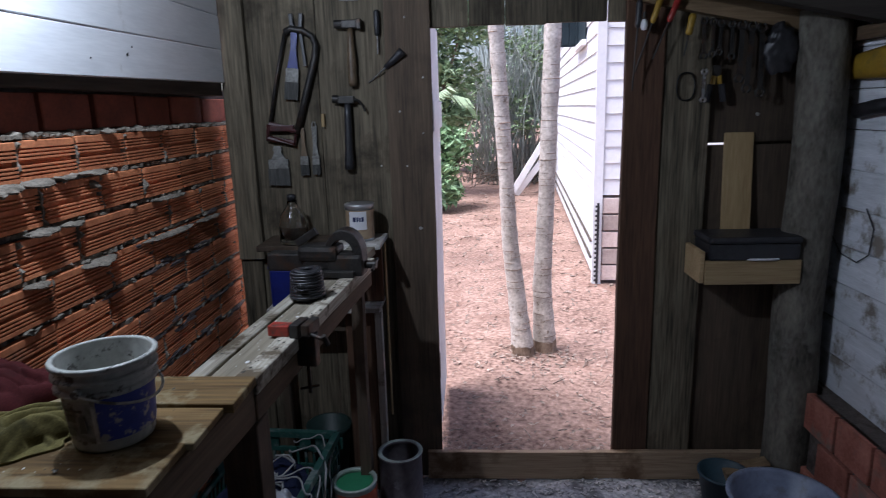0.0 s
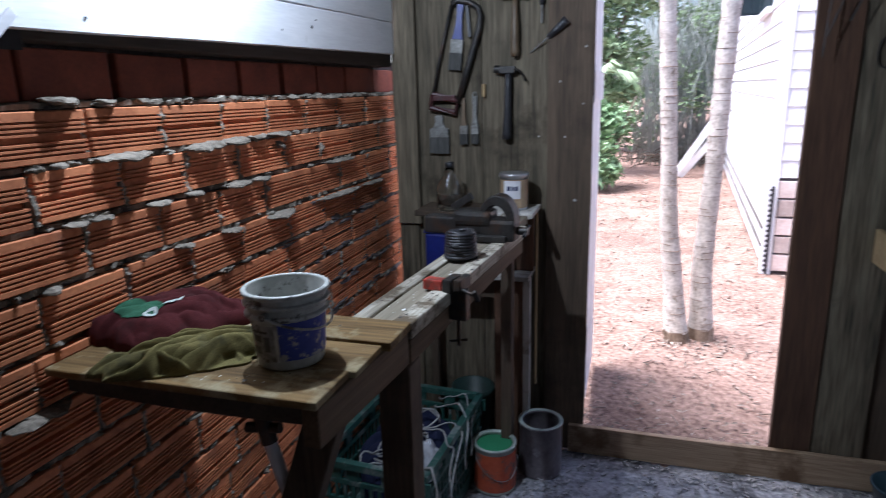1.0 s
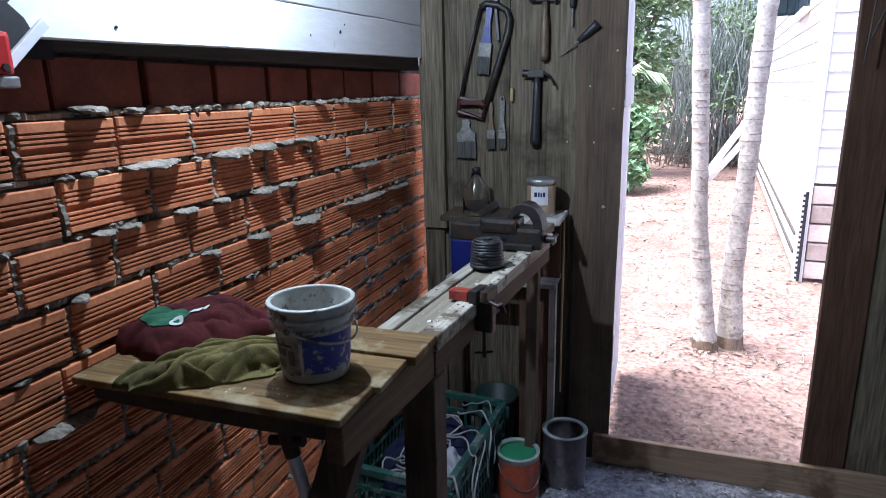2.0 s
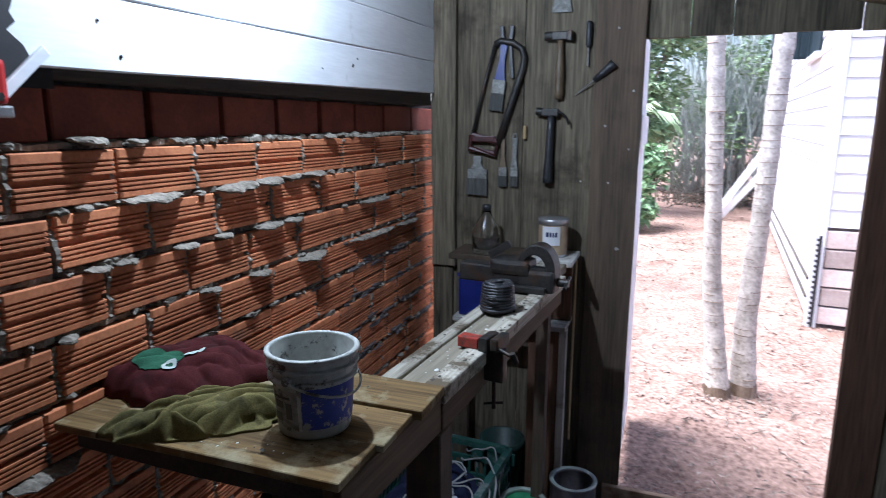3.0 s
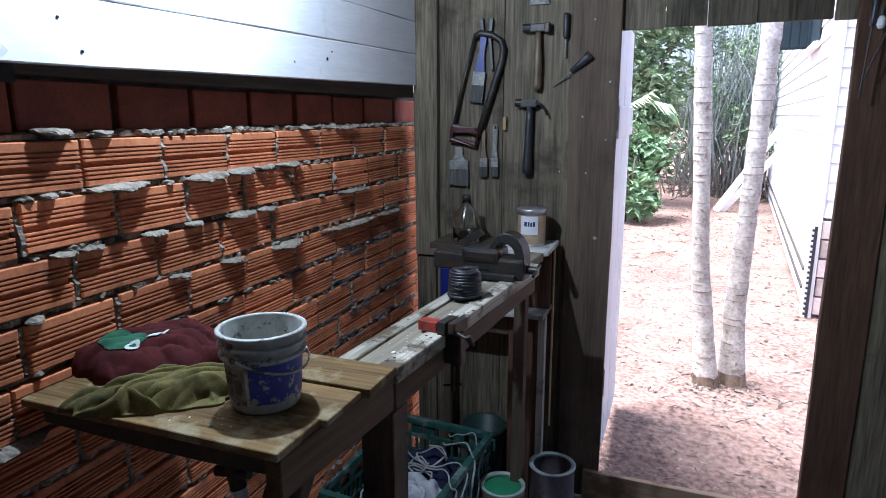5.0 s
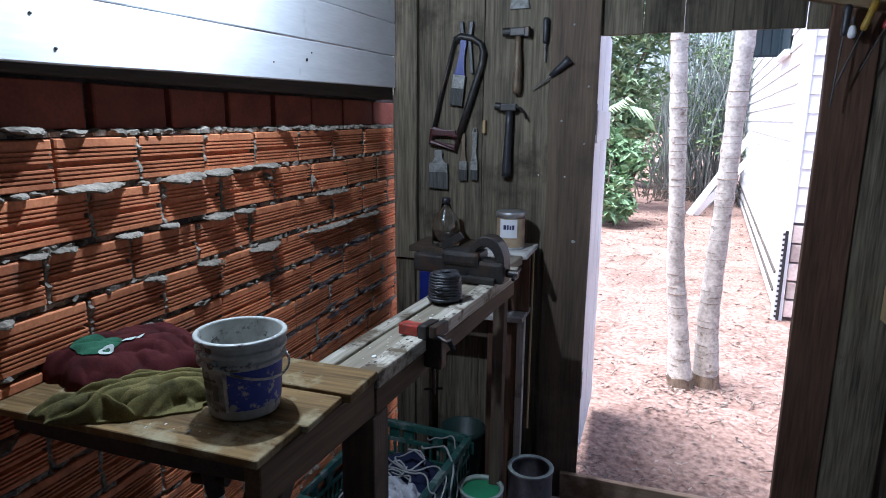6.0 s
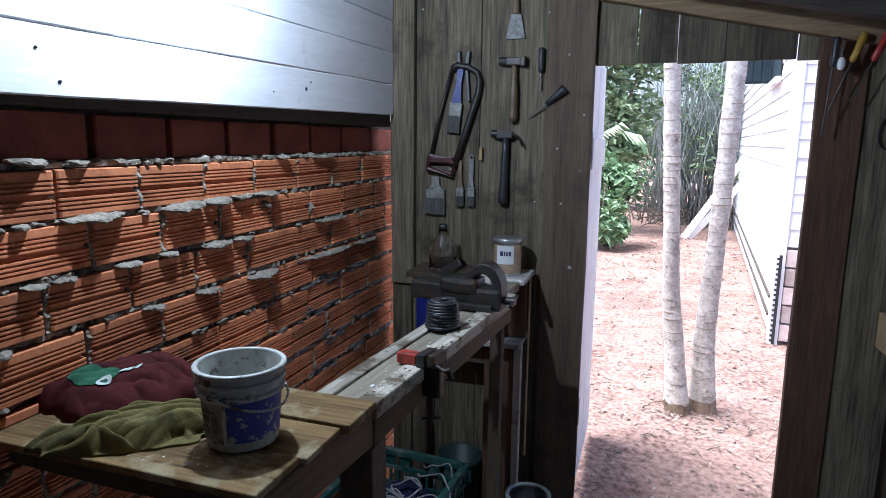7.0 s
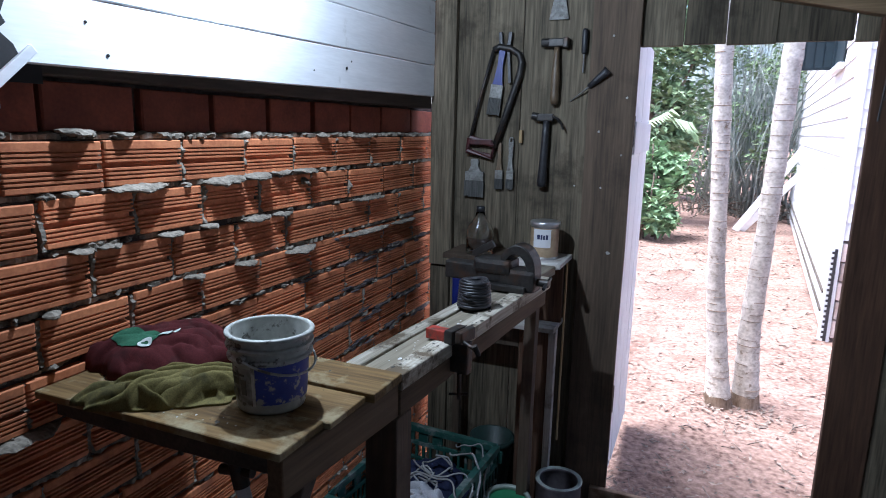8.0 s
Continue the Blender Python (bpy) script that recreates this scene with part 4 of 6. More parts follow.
bm = bmesh.new()
for k in range(2200):
    x, y = r2.uniform(-0.75, 1.35), -0.06 - 1.2 * r2.random() ** 1.4
    s = r2.uniform(0.004, 0.014)
    q = pose(x, y, 0.012 * noise.noise((x * 5, y * 5, 0)) + 0.003, r2.uniform(-30, 30), r2.uniform(-30, 30), r2.uniform(0, 360))
    bx(bm, -s, s, -s * 0.4, s * 0.4, 0, s * 0.25, 0, q)
M_SHAVE = mat("wood_chips_and_dust", (0.16, 0.155, 0.16), (0.55, 0.54, 0.55), scale=30, rough=0.9, bump=0, fine=60, rand=0)
chips = part("floor_debris", bm, M_SHAVE)
tagged(chips, "grey wood chips and dust on the floor", "debris", kind="stuff")

# ---------------------------------------------------------------- shelf and frame at the end of the bench
shelf = thing("end_shelf", (0, 0, 0), 0, "small board shelf spotted with white paint beside the vise", "shelf")
M_SPOT = wood("paint_spotted_board", (0.3, 0.28, 0.25), (0.6, 0.58, 0.54), 0, stain=(0.2, 0.17, 0.13), stain_scale=9.0)
part("board", plank(-0.362, -0.2, -0.21, -0.006, TZ - 0.02, TZ, 0, 6, 0.003, 150), M_SPOT, shelf)
part("board", plank(-0.64, -0.365, -0.21, -0.006, TZ - 0.02, TZ, 0, 6, 0.003, 154), M_DARKWOOD, shelf, "dark board")
part("edge_strip", plank(-0.2, -0.185, -0.24, -0.03, TZ - 0.012, TZ + 0.006, 1, 4, 0.002, 151), M_SPOT, shelf, "white painted strip")
part("side_panel", plank(-0.345, -0.2, -0.11, -0.09, 0.797, TZ - 0.021, 2, 4, 0.002, 152), M_REDWOOD, shelf, "dark red brown panel")
part("stick", plank(-0.193, -0.186, -0.1, -0.092, 0.32, TZ - 0.014, 2, 6, 0.002, 153), M_PALEZ, shelf, "thin pale stick")
frame_ob = thing("shelf_stand", (0, 0, 0), 0, "brown board stand under the end shelf", "stand")
part("top_board", plank(-0.63, -0.205, -0.19, -0.03, 0.775, 0.795, 0, 6, 0.003, 155), M_SPOT, frame_ob)
part("front_board", plank(-0.35, -0.238, -0.125, -0.105, 0.0, 0.774, 2, 6, 0.003, 156), M_REDWOOD, frame_ob)
part("edge_post", plank(-0.234, -0.208, -0.14, -0.105, 0.0, 0.774, 2, 8, 0.004, 157), M_SPOTZ, frame_ob, "pale worn edge")
part("crosspiece", plank(-0.62, -0.352, -0.12, -0.1, 0.68, 0.774, 0, 6, 0.003, 158), M_DARKWOOD, frame_ob)
part("rear_post", plank(-0.62, -0.59, -0.12, -0.09, 0.0, 0.679, 2, 6, 0.003, 159), M_DARKWOOD, frame_ob)

# ---------------------------------------------------------------- vise
vise = thing("bench_vise", (-0.262, -0.61, TZ), -6, "heavy dark iron bench vise on the bench end", "vise")
bm = bmesh.new()
bx(bm, -0.11, 0.07, -0.05, 0.05, 0.0, 0.02, 0.004)
bx(bm, -0.09, 0.03, -0.035, 0.035, 0.02, 0.06, 0.008)
part("base", bm, M_IRON, vise)
bm = bmesh.new()
bx(bm, -0.2, -0.06, -0.026, 0.026, 0.012, 0.066, 0.006)
part("slide", bm, M_IRON, vise)
bm = bmesh.new()
bx(bm, -0.1, 0.02, -0.042, 0.042, 0.045, 0.09, 0.014)
part("body", bm, M_IRON, vise)
bm = bmesh.new()
pr = []
for k in range(11):
    a = radians(-5 + 190 * k / 10)
    pr.append((0.035 + 0.057 * math.cos(a), 0.06 + 0.078 * math.sin(a), 0.035 + 0.036 * math.cos(a) - 0.004, 0.055 + 0.053 * math.sin(a)))
va = [[bm.verts.new((xo, y, zo)) for y in (-0.03, 0.03)] + [bm.verts.new((xi, y, zi)) for y in (0.03, -0.03)] for xo, zo, xi, zi in pr]
for a, b in zip(va, va[1:]):
    for k in range(4):
        bm.faces.new((a[k], a[(k + 1) % 4], b[(k + 1) % 4], b[k]))
bm.faces.new(va[0][::-1])
bm.faces.new(va[-1])
bmesh.ops.recalc_face_normals(bm, faces=bm.faces)
bmesh.ops.bevel(bm, geom=list(bm.edges), offset=0.003, segments=1, affect="EDGES")
bx(bm, -0.02, 0.092, -0.036, 0.036, 0.0, 0.066, 0.012)
part("jaw", bm, M_IRON, vise, "arched jaw")
bm = bmesh.new()
bx(bm, -0.03, 0.045, -0.006, 0.006, 0.1, 0.122, 0.002, pose(-0.03, 0, 0.012, 0, -32, 0))
part("jaw_plate", bm, M_IRON, vise)
bm = bmesh.new()
cyl(bm, (0.085, 0, 0.03), (0.125, 0, 0.03), 0.012)
cyl(bm, (0.12, -0.03, 0.02), (0.12, 0.03, 0.04), 0.005)
part("screw", bm, M_IRON, vise)

# ---------------------------------------------------------------- small things on the bench
coil = thing("cable_coil", (-0.284, -0.845, TZ - 0.001), 0, "black cable wound into a tall ribbed coil", "cable")
bm = bmesh.new()
pts = []
for k in range(9 * 18 + 1):
    a = 2 * math.pi * k / 18
    rr = 0.0425 - 0.00003 * k + 0.0018 * noise.noise((k * 0.11, 0, 4))
    pts.append((rr * math.cos(a), rr * math.sin(a), 0.0046 + 0.068 * k / 162))
tube(bm, pts, 0.0045, 6)
part("outer_winding", bm, M_BLACK, coil, smooth=True)
bm = bmesh.new()
pts = []
for k in range(4 * 16 + 1):
    a = 2 * math.pi * k / 16
    rr = 0.033 - 0.004 * k / 16 + 0.001 * noise.noise((k * 0.2, 3, 4))
    pts.append((rr * math.cos(a), rr * math.sin(a), 0.074 + 0.002 * math.sin(a * 2)))
tube(bm, pts, 0.0042, 6)
cyl(bm, (0, 0, 0.0), (0, 0, 0.07), 0.036)
part("inner_winding", bm, M_BLACK, coil, smooth=True)
bm = bmesh.new()
tube(bm, [(-0.02, -0.043, 0.04), (-0.008, -0.05, 0.048), (0.008, -0.052, 0.047), (0.014, -0.049, 0.038), (0.0, -0.05, 0.032), (-0.02, -0.043, 0.038)], 0.003, 6)
part("tied_end", bm, M_BLACK, coil, smooth=True)

M_REDPAINT = mat("worn_red_paint", (0.22, 0.02, 0.012), (0.42, 0.05, 0.03), scale=20, fine=90, rough=0.5, bump=0.15, rand=0.05, stain=(0.08, 0.04, 0.03), stain_scale=30)
clamp = thing("bench_clamp", (-0.243, -1.112, TZ), -10, "small red painted table vise clamped to the bench", "clamp")
bm = bmesh.new()
bx(bm, -0.052, -0.004, -0.024, 0.006, 0.0, 0.024, 0.003)
part("red_block", bm, M_REDPAINT, clamp, "worn red painted block")
bm = bmesh.new()
bx(bm, 0.0, 0.022, -0.03, 0.03, -0.002, 0.03, 0.004)
bx(bm, 0.028, 0.046, -0.03, 0.03, 0.004, 0.032, 0.004)
bx(bm, 0.005, 0.05, -0.012, 0.012, -0.07, 0.004, 0.004)
part("body", bm, M_IRON, clamp)
bm = bmesh.new()
cyl(bm, (0.04, -0.022, 0.012), (0.085, -0.03, 0.0), 0.004)
cyl(bm, (0.08, -0.034, 0.012), (0.086, -0.026, -0.01), 0.006)
part("screw", bm, M_IRON, clamp)
bm = bmesh.new()
cyl(bm, (0.03, -0.01, -0.07), (0.03, -0.01, -0.13), 0.0045)
cyl(bm, (0.012, -0.022, -0.118), (0.046, 0.002, -0.118), 0.003)
part("clamp_screw", bm, M_IRON, clamp)

M_TIN = mat("tin_metal", (0.4, 0.4, 0.4), (0.6, 0.6, 0.6), scale=12, fine=90, rough=0.4, bump=0.1, metal=0.8, rand=0.05)
M_TINWHITE = mat("white_print", (0.6, 0.6, 0.62), (0.75, 0.75, 0.77), scale=8, fine=60, rough=0.45, bump=0.02, rand=0)
M_TINBROWN = mat("brown_print", (0.25, 0.17, 0.1), (0.42, 0.32, 0.2), scale=20, fine=60, rough=0.5, bump=0.02, rand=0)
M_NAVY = mat("dark_blue_print", (0.012, 0.016, 0.06), (0.03, 0.04, 0.12), scale=10, fine=60, rough=0.5, bump=0.02, rand=0)
tin = thing("food_tin", (-0.274, -0.115, TZ), 0, "round powdered food tin with a white and brown label", "tin")
bm = bmesh.new()
lathe(bm, [(0, 0), (0.05, 0), (0.053, 0.003), (0.051, 0.006), (0.051, 0.118), (0.0535, 0.119), (0.0545, 0.134), (0.052, 0.137), (0, 0.136)], 40)
part("body", bm, M_TIN, tin, smooth=True)
part("label", wrap(-180, 180, 0.01, 0.115, 0.0516, 0.0516, 48), M_TINBROWN, tin, "brown paper label", smooth=True)
part("label_field", wrap(-125, -52, 0.045, 0.112, 0.0522, 0.0522), M_TINWHITE, tin, "white field", smooth=True)
for a0, a1, z0, z1 in ((-108, -96, 0.075, 0.092), (-93, -86, 0.075, 0.092), (-83, -76, 0.075, 0.09), (-73, -64, 0.075, 0.092)):
    part("mark", wrap(a0, a1, z0, z1, 0.0527, 0.0527, 6), M_NAVY, tin, "dark blue mark")

M_GLASS = bpy.data.materials.new("clear_glass")
M_GLASS.use_nodes = True
gb = M_GLASS.node_tree.nodes["Principled BSDF"]
gb.inputs["Transmission Weight"].default_value = 1.0
gb.inputs["Roughness"].default_value = 0.04
gb.inputs["Base Color"].default_value = (0.97, 0.98, 0.97, 1)
bottle = thing("glass_bottle", (-0.512, -0.155, TZ), 0, "clear dusty glass bottle with a dark cap", "bottle")
bm = bmesh.new()
lathe(bm, [(0, 0.004), (0.049, 0.0), (0.052, 0.006), (0.052, 0.075), (0.045, 0.105), (0.021, 0.135), (0.0145, 0.165), (0.0125, 0.165), (0.019, 0.135), (0.043, 0.104), (0.0495, 0.075), (0.0495, 0.01), (0, 0.008)], 32)
part("glass", bm, M_GLASS, bottle, smooth=True)
bm = bmesh.new()
lathe(bm, [(0, 0.158), (0.016, 0.158), (0.016, 0.176), (0.013, 0.179), (0, 0.179)], 20)
part("cap", bm, M_BLACK, bottle, "dark cap", smooth=True)

M_BLUEPL = mat("blue_plastic", (0.005, 0.012, 0.11), (0.012, 0.025, 0.2), scale=8, fine=60, rough=0.4, bump=0.05, rand=0)
box_b = thing("blue_container", (-0.545, -0.12, 0.795), 0, "small blue plastic container below the vise", "container")
bm = bmesh.new()
bx(bm, -0.07, 0.07, -0.05, 0.05, 0.0, 0.15, 0.012)
part("body", bm, M_BLUEPL, box_b)
bm = bmesh.new()
bx(bm, -0.073, 0.073, -0.053, 0.053, 0.15, 0.162, 0.004)
part("lid", bm, M_BLUEPL, box_b)
jar = thing("white_jar", (-0.3, -0.15, 0.795), 0, "small white plastic jar on the frame", "jar")
bm = bmesh.new()
lathe(bm, [(0, 0), (0.026, 0), (0.028, 0.003), (0.028, 0.06), (0.022, 0.07), (0, 0.07)], 24)
part("body", bm, M_TINWHITE, jar, smooth=True)
bm = bmesh.new()
lathe(bm, [(0, 0.07), (0.024, 0.07), (0.024, 0.085), (0, 0.086)], 24)
part("lid", bm, M_TINWHITE, jar, smooth=True)

# ---------------------------------------------------------------- cloths on the table
def heap(cx, cy, rx, ry, ang, height, count, seed, zb, spread=18.0, body=0.35):
    """The place on a crumpled cloth at (u in 0..1, angle): rounded folds that lap over one another, with sharp creases between."""
    ca, sa = math.cos(radians(ang)), math.sin(radians(ang))
    r = random.Random(seed)
    ridges = []
    for k in range(count):
        a = radians(r.gauss(0, spread))
        ridges.append((r.uniform(-0.75, 0.75) * rx, r.uniform(-0.85, 0.85) * ry, math.cos(a), math.sin(a), r.uniform(0.35, 0.9) * max(rx, ry),
                       r.uniform(0.05, 0.14) * min(rx, ry) * 2, r.uniform(0.45, 1.0), r.uniform(-5, 5), r.choice((0.45, 0.7, 1.5, 2.0))))

    def at(u, th):
        edge = 1 + 0.3 * noise.noise((math.cos(th) * 1.5 + seed, math.sin(th) * 1.5, seed)) + 0.14 * noise.noise((math.cos(th) * 4, math.sin(th) * 4, seed))
        lx, ly = rx * u * edge * math.cos(th), ry * u * edge * math.sin(th)
        x, y = cx + lx * ca - ly * sa, cy + lx * sa + ly * ca
        wx, wy = lx + 0.012 * noise.noise((x * 22, y * 22, seed)), ly + 0.012 * noise.noise((x * 22, y * 22, seed + 4))
        best = 0.0
        for px, py, c, d, ln, w, h, bend, skew in ridges:
            p = (wx - px) * c + (wy - py) * d
            q = -(wx - px) * d + (wy - py) * c - bend * p * p
            t = q / (w * (skew if q > 0 else 1.0))
            if abs(t) < 1 and abs(p) < ln:
                best = max(best, h * math.sqrt(1 - t * t) * (1 - (p / ln) ** 2) ** 0.5)
        env = max(0.0, 1 - u ** 4) ** 0.5
        lump = 0.5 + 0.5 * noise.noise((x * 8, y * 8, seed + 1))
        fine = noise.noise((x * 70, y * 70, seed + 2))
        return Vector((x, y, zb + 0.004 + height * env * (body * (0.4 + 0.6 * lump) * (1 - u * u * 0.7) + (1 - body) * best + 0.03 * fine)))
    return at


def cloth_mesh(at, nu=84, nt=300, u1=1.0, lift=0.0, zb=None):
    bm = bmesh.new()
    rows = [[bm.verts.new(at(0.0, 0.0) + Vector((0, 0, lift)))]]
    for i in range(1, nu + 1):
        rows.append([bm.verts.new(at(u1 * i / nu, 2 * math.pi * k / nt) + Vector((0, 0, lift))) for k in range(nt)])
    if zb is not None:
        rows.append([bm.verts.new((v.co.x, v.co.y, zb)) for v in rows[-1]])
    for k in range(nt):
        bm.faces.new((rows[0][0], rows[1][k], rows[1][(k + 1) % nt]))
    for a, b in zip(rows[1:], rows[2:]):
        for k in range(nt):
            bm.faces.new((a[k], b[k], b[(k + 1) % nt], a[(k + 1) % nt]))
    return bm


def fabric(name, c1, c2, stain=None):
    return mat(name, c1, c2, scale=14, fine=420, fine_mix=0.5, rough=0.95, bump=0.4, rand=0, spec=0.1, stain=stain, stain_scale=12, dist=0.001)


M_MAROON = fabric("maroon_cotton", (0.045, 0.01, 0.011), (0.1, 0.024, 0.025), (0.035, 0.014, 0.014))
M_OLIVE = fabric("olive_cotton", (0.075, 0.063, 0.022), (0.2, 0.17, 0.065), (0.05, 0.045, 0.022))
M_GREENP = fabric("green_print_cloth", (0.02, 0.075, 0.04), (0.05, 0.14, 0.085))
M_WHITEP = fabric("white_print_cloth", (0.4, 0.45, 0.42), (0.62, 0.66, 0.62))
shirt = thing("maroon_shirt", (0, 0, 0), 0, "crumpled maroon t-shirt with a green print on the table", "shirt")
shirt_at = heap(-0.70, -1.465, 0.155, 0.105, 48, 0.078, 46, 2, TZ, 24.0, 0.32)
part("cloth", cloth_mesh(shirt_at, zb=TZ + 0.001), M_MAROON, shirt, smooth=True)
rag = thing("olive_rag", (0, 0, 0), 0, "crumpled olive green rag on the table", "rag")
rag_at = heap(-0.56, -1.585, 0.14, 0.062, 42, 0.052, 34, 6, TZ, 18.0, 0.16)
part("cloth", cloth_mesh(rag_at, zb=TZ + 0.001), M_OLIVE, rag, smooth=True)


def on_cloth(at, u0, th0, ru, rt, lift, ring=0.0):
    """A printed patch that follows the folds."""
    bm = bmesh.new()
    n = 72
    rows = []
    for j in range(19):
        f = ring + (1 - ring) * j / 18
        rows.append([bm.verts.new(at(u0 + f * ru * math.cos(2 * math.pi * k / n), th0 + f * rt * math.sin(2 * math.pi * k / n)) + Vector((0, 0, lift))) for k in range(n)])
    for a, b in zip(rows, rows[1:]):
        for k in range(n):
            bm.faces.new((a[k], a[(k + 1) % n], b[(k + 1) % n], b[k]))
    return bm


part("print", on_cloth(shirt_at, 0.4, radians(-150), 0.36, 0.8, 0.0022), M_GREENP, shirt, "dull green print", smooth=True)
part("print_mark", on_cloth(shirt_at, 0.34, radians(-102), 0.13, 0.3, 0.0034, 0.5), M_WHITEP, shirt, "white ring mark", smooth=True)
part("print_mark", on_cloth(shirt_at, 0.62, radians(-118), 0.09, 0.12, 0.0034, 0.45), M_WHITEP, shirt, "small white ring mark", smooth=True)
part("print_mark", on_cloth(shirt_at, 0.22, radians(-70), 0.06, 0.3, 0.0034), M_WHITEP, shirt, "white mark", smooth=True)

# ---------------------------------------------------------------- under the table and bench
M_TEALD = mat("dark_green_plastic", (0.008, 0.02, 0.018), (0.02, 0.045, 0.04), scale=8, fine=60, rough=0.45, bump=0.05, rand=0)
M_CRATE = mat("dusty_green_plastic", (0.012, 0.055, 0.045), (0.03, 0.11, 0.09), scale=9, fine=70, rough=0.5, bump=0.1, rand=0.0, stain=(0.2, 0.22, 0.21), stain_scale=16)
crate = thing("plastic_crate", (-0.60, -0.5, 0.004), -4, "dark green plastic crate full of cables and rags", "crate")
CW, CL, CH = 0.19, 0.29, 0.31


def crate_side(length, along_x, c, name):
    side = part(name, bmesh_bar(-length, length, CH - 0.025, CH, 0.012, along_x, c), M_CRATE, crate)
    for z0, z1 in ((CH - 0.085, CH - 0.068), (0.0, 0.05), (0.1, 0.112), (0.16, 0.172)):
        part("band", bmesh_bar(-length, length, z0, z1, 0.006, along_x, c), M_CRATE, side)
    n = int(length * 2 / 0.03)
    for k in range(n + 1):
        u = -length + 2 * length * k / n
        part("slat", bmesh_bar(u - 0.005, u + 0.005, 0.05, CH - 0.085, 0.005, along_x, c), M_CRATE, side)
    for k in (0, 1, 2, 4, 5, 6):
        u = -length + 2 * length * k / 6
        part("tab", bmesh_bar(u - 0.022, u + 0.022, CH - 0.07, CH - 0.024, 0.005, along_x, c), M_CRATE, side)


def bmesh_bar(u0, u1, z0, z1, t, along_x, c):
    bm = bmesh.new()
    if along_x:
        bx(bm, u0, u1, c - t, c + t, z0, z1, 0.001)
    else:
        bx(bm, c - t, c + t, u0, u1, z0, z1, 0.001)
    return bm


crate_side(CW, True, -CL, "end_panel")
crate_side(CW, True, CL, "end_panel")
crate_side(CL, False, -CW, "side_panel")
crate_side(CL, False, CW, "side_panel")
bm = bmesh.new()
bx(bm, -CW, CW, -CL, CL, 0.0, 0.01)
part("base", bm, M_CRATE, crate)

M_CABLE = mat("dirty_white_cable", (0.2, 0.2, 0.2), (0.42, 0.42, 0.41), scale=12, fine=60, rough=0.6, bump=0.1, rand=0.1)
tangle = thing("white_cables", (-0.52, -0.5, 0.0), 0, "tangle of dirty white cables spilling over the crate", "cables")
r3 = random.Random(31)
for k in range(5):
    bm = bmesh.new()
    y = -0.22 + 0.1 * k + r3.uniform(-0.06, 0.06)
    x0 = r3.uniform(-0.1, 0.02)
    top = 0.33 + r3.uniform(-0.01, 0.03)
    pts = [(x0 - 0.06, y + 0.1, 0.27), (x0, y + 0.05, 0.3), (0.09, y + 0.02, top), (0.13, y - 0.01, 0.3), (0.137, y - 0.05 - r3.random() * 0.08, 0.18), (0.139, y - 0.08 - r3.random() * 0.1, 0.03 + r3.random() * 0.08)]
    curve = []
    for a, b in zip(pts, pts[1:]):
        for u in (0, 0.5):
            curve.append(Vector(a).lerp(Vector(b), u) + Vector((r3.uniform(-0.004, 0.006), r3.uniform(-0.035, 0.035), r3.uniform(-0.02, 0.02))))
    for _ in range(2):
        curve = [p for a, b in zip(curve, curve[1:]) for p in (a.lerp(b, 0.25), a.lerp(b, 0.75))]
    tube(bm, curve, r3.choice((0.003, 0.004, 0.005)), 6)
    part("cable", bm, M_CABLE, tangle, smooth=True)
for k in range(5):
    bm = bmesh.new()
    cx, cy, rr = r3.uniform(-0.16, -0.02), -0.2 + 0.07 * k, r3.uniform(0.04, 0.07)
    tube(bm, [(cx + rr * math.cos(a * 0.4), cy + rr * math.sin(a * 0.4), 0.28 + 0.012 * math.sin(a * 1.1 + k) + 0.003 * k) for a in range(22)], 0.0035, 6)
    part("cable_loop", bm, M_CABLE, tangle, smooth=True)
M_TARP = fabric("dark_blue_cloth", (0.012, 0.016, 0.04), (0.03, 0.035, 0.075))
tarp = thing("dark_blue_cloth", (0, 0, 0), 0, "crumpled dark blue cloth in the crate", "cloth")
part("cloth", cloth_mesh(heap(-0.61, -0.47, 0.16, 0.24, 0, 0.1, 16, 14, 0.19, 40.0), zb=0.02), M_TARP, tarp, smooth=True)
M_RAGW = fabric("dirty_white_cloth", (0.33, 0.34, 0.37), (0.58, 0.59, 0.62))
wrag = thing("white_rag", (0, 0, 0), 0, "crumpled dirty white rag in the crate", "rag")
part("cloth", cloth_mesh(heap(-0.55, -0.62, 0.09, 0.11, 0, 0.09, 16, 17, 0.24, 40.0), zb=0.2), M_RAGW, wrag, smooth=True)

bm = bmesh.new()
pot = thing("dark_pot", (-0.45, -0.1, 0.0), 0, "dark green plastic pot beside the crate", "pot")
lathe(bm, [(0, 0.01), (0.06, 0), (0.085, 0.26), (0.09, 0.262), (0.09, 0.285), (0.082, 0.285), (0.06, 0.02), (0, 0.02)], 32)
part("body", bm, M_TEALD, pot, smooth=True)

M_ORANGE = mat("orange_red_print", (0.35, 0.05, 0.02), (0.55, 0.12, 0.05), scale=10, fine=60, rough=0.5, bump=0.1, rand=0, stain=(0.13, 0.1, 0.09), stain_scale=16, stain_lo=0.5, stain_hi=0.6)
M_GREENPAINT = mat("dried_green_paint", (0.03, 0.2, 0.09), (0.05, 0.28, 0.13), scale=4, fine=40, rough=0.35, bump=0.1, rand=0)
M_RIM = mat("paint_smeared_rim", (0.3, 0.36, 0.32), (0.5, 0.55, 0.5), scale=16, fine=60, rough=0.5, bump=0.2, metal=0.3, rand=0)
can = thing("paint_can", (-0.307, -0.337, 0.0), 0, "open paint can with dried green paint and an orange label", "paint can")
bm = bmesh.new()
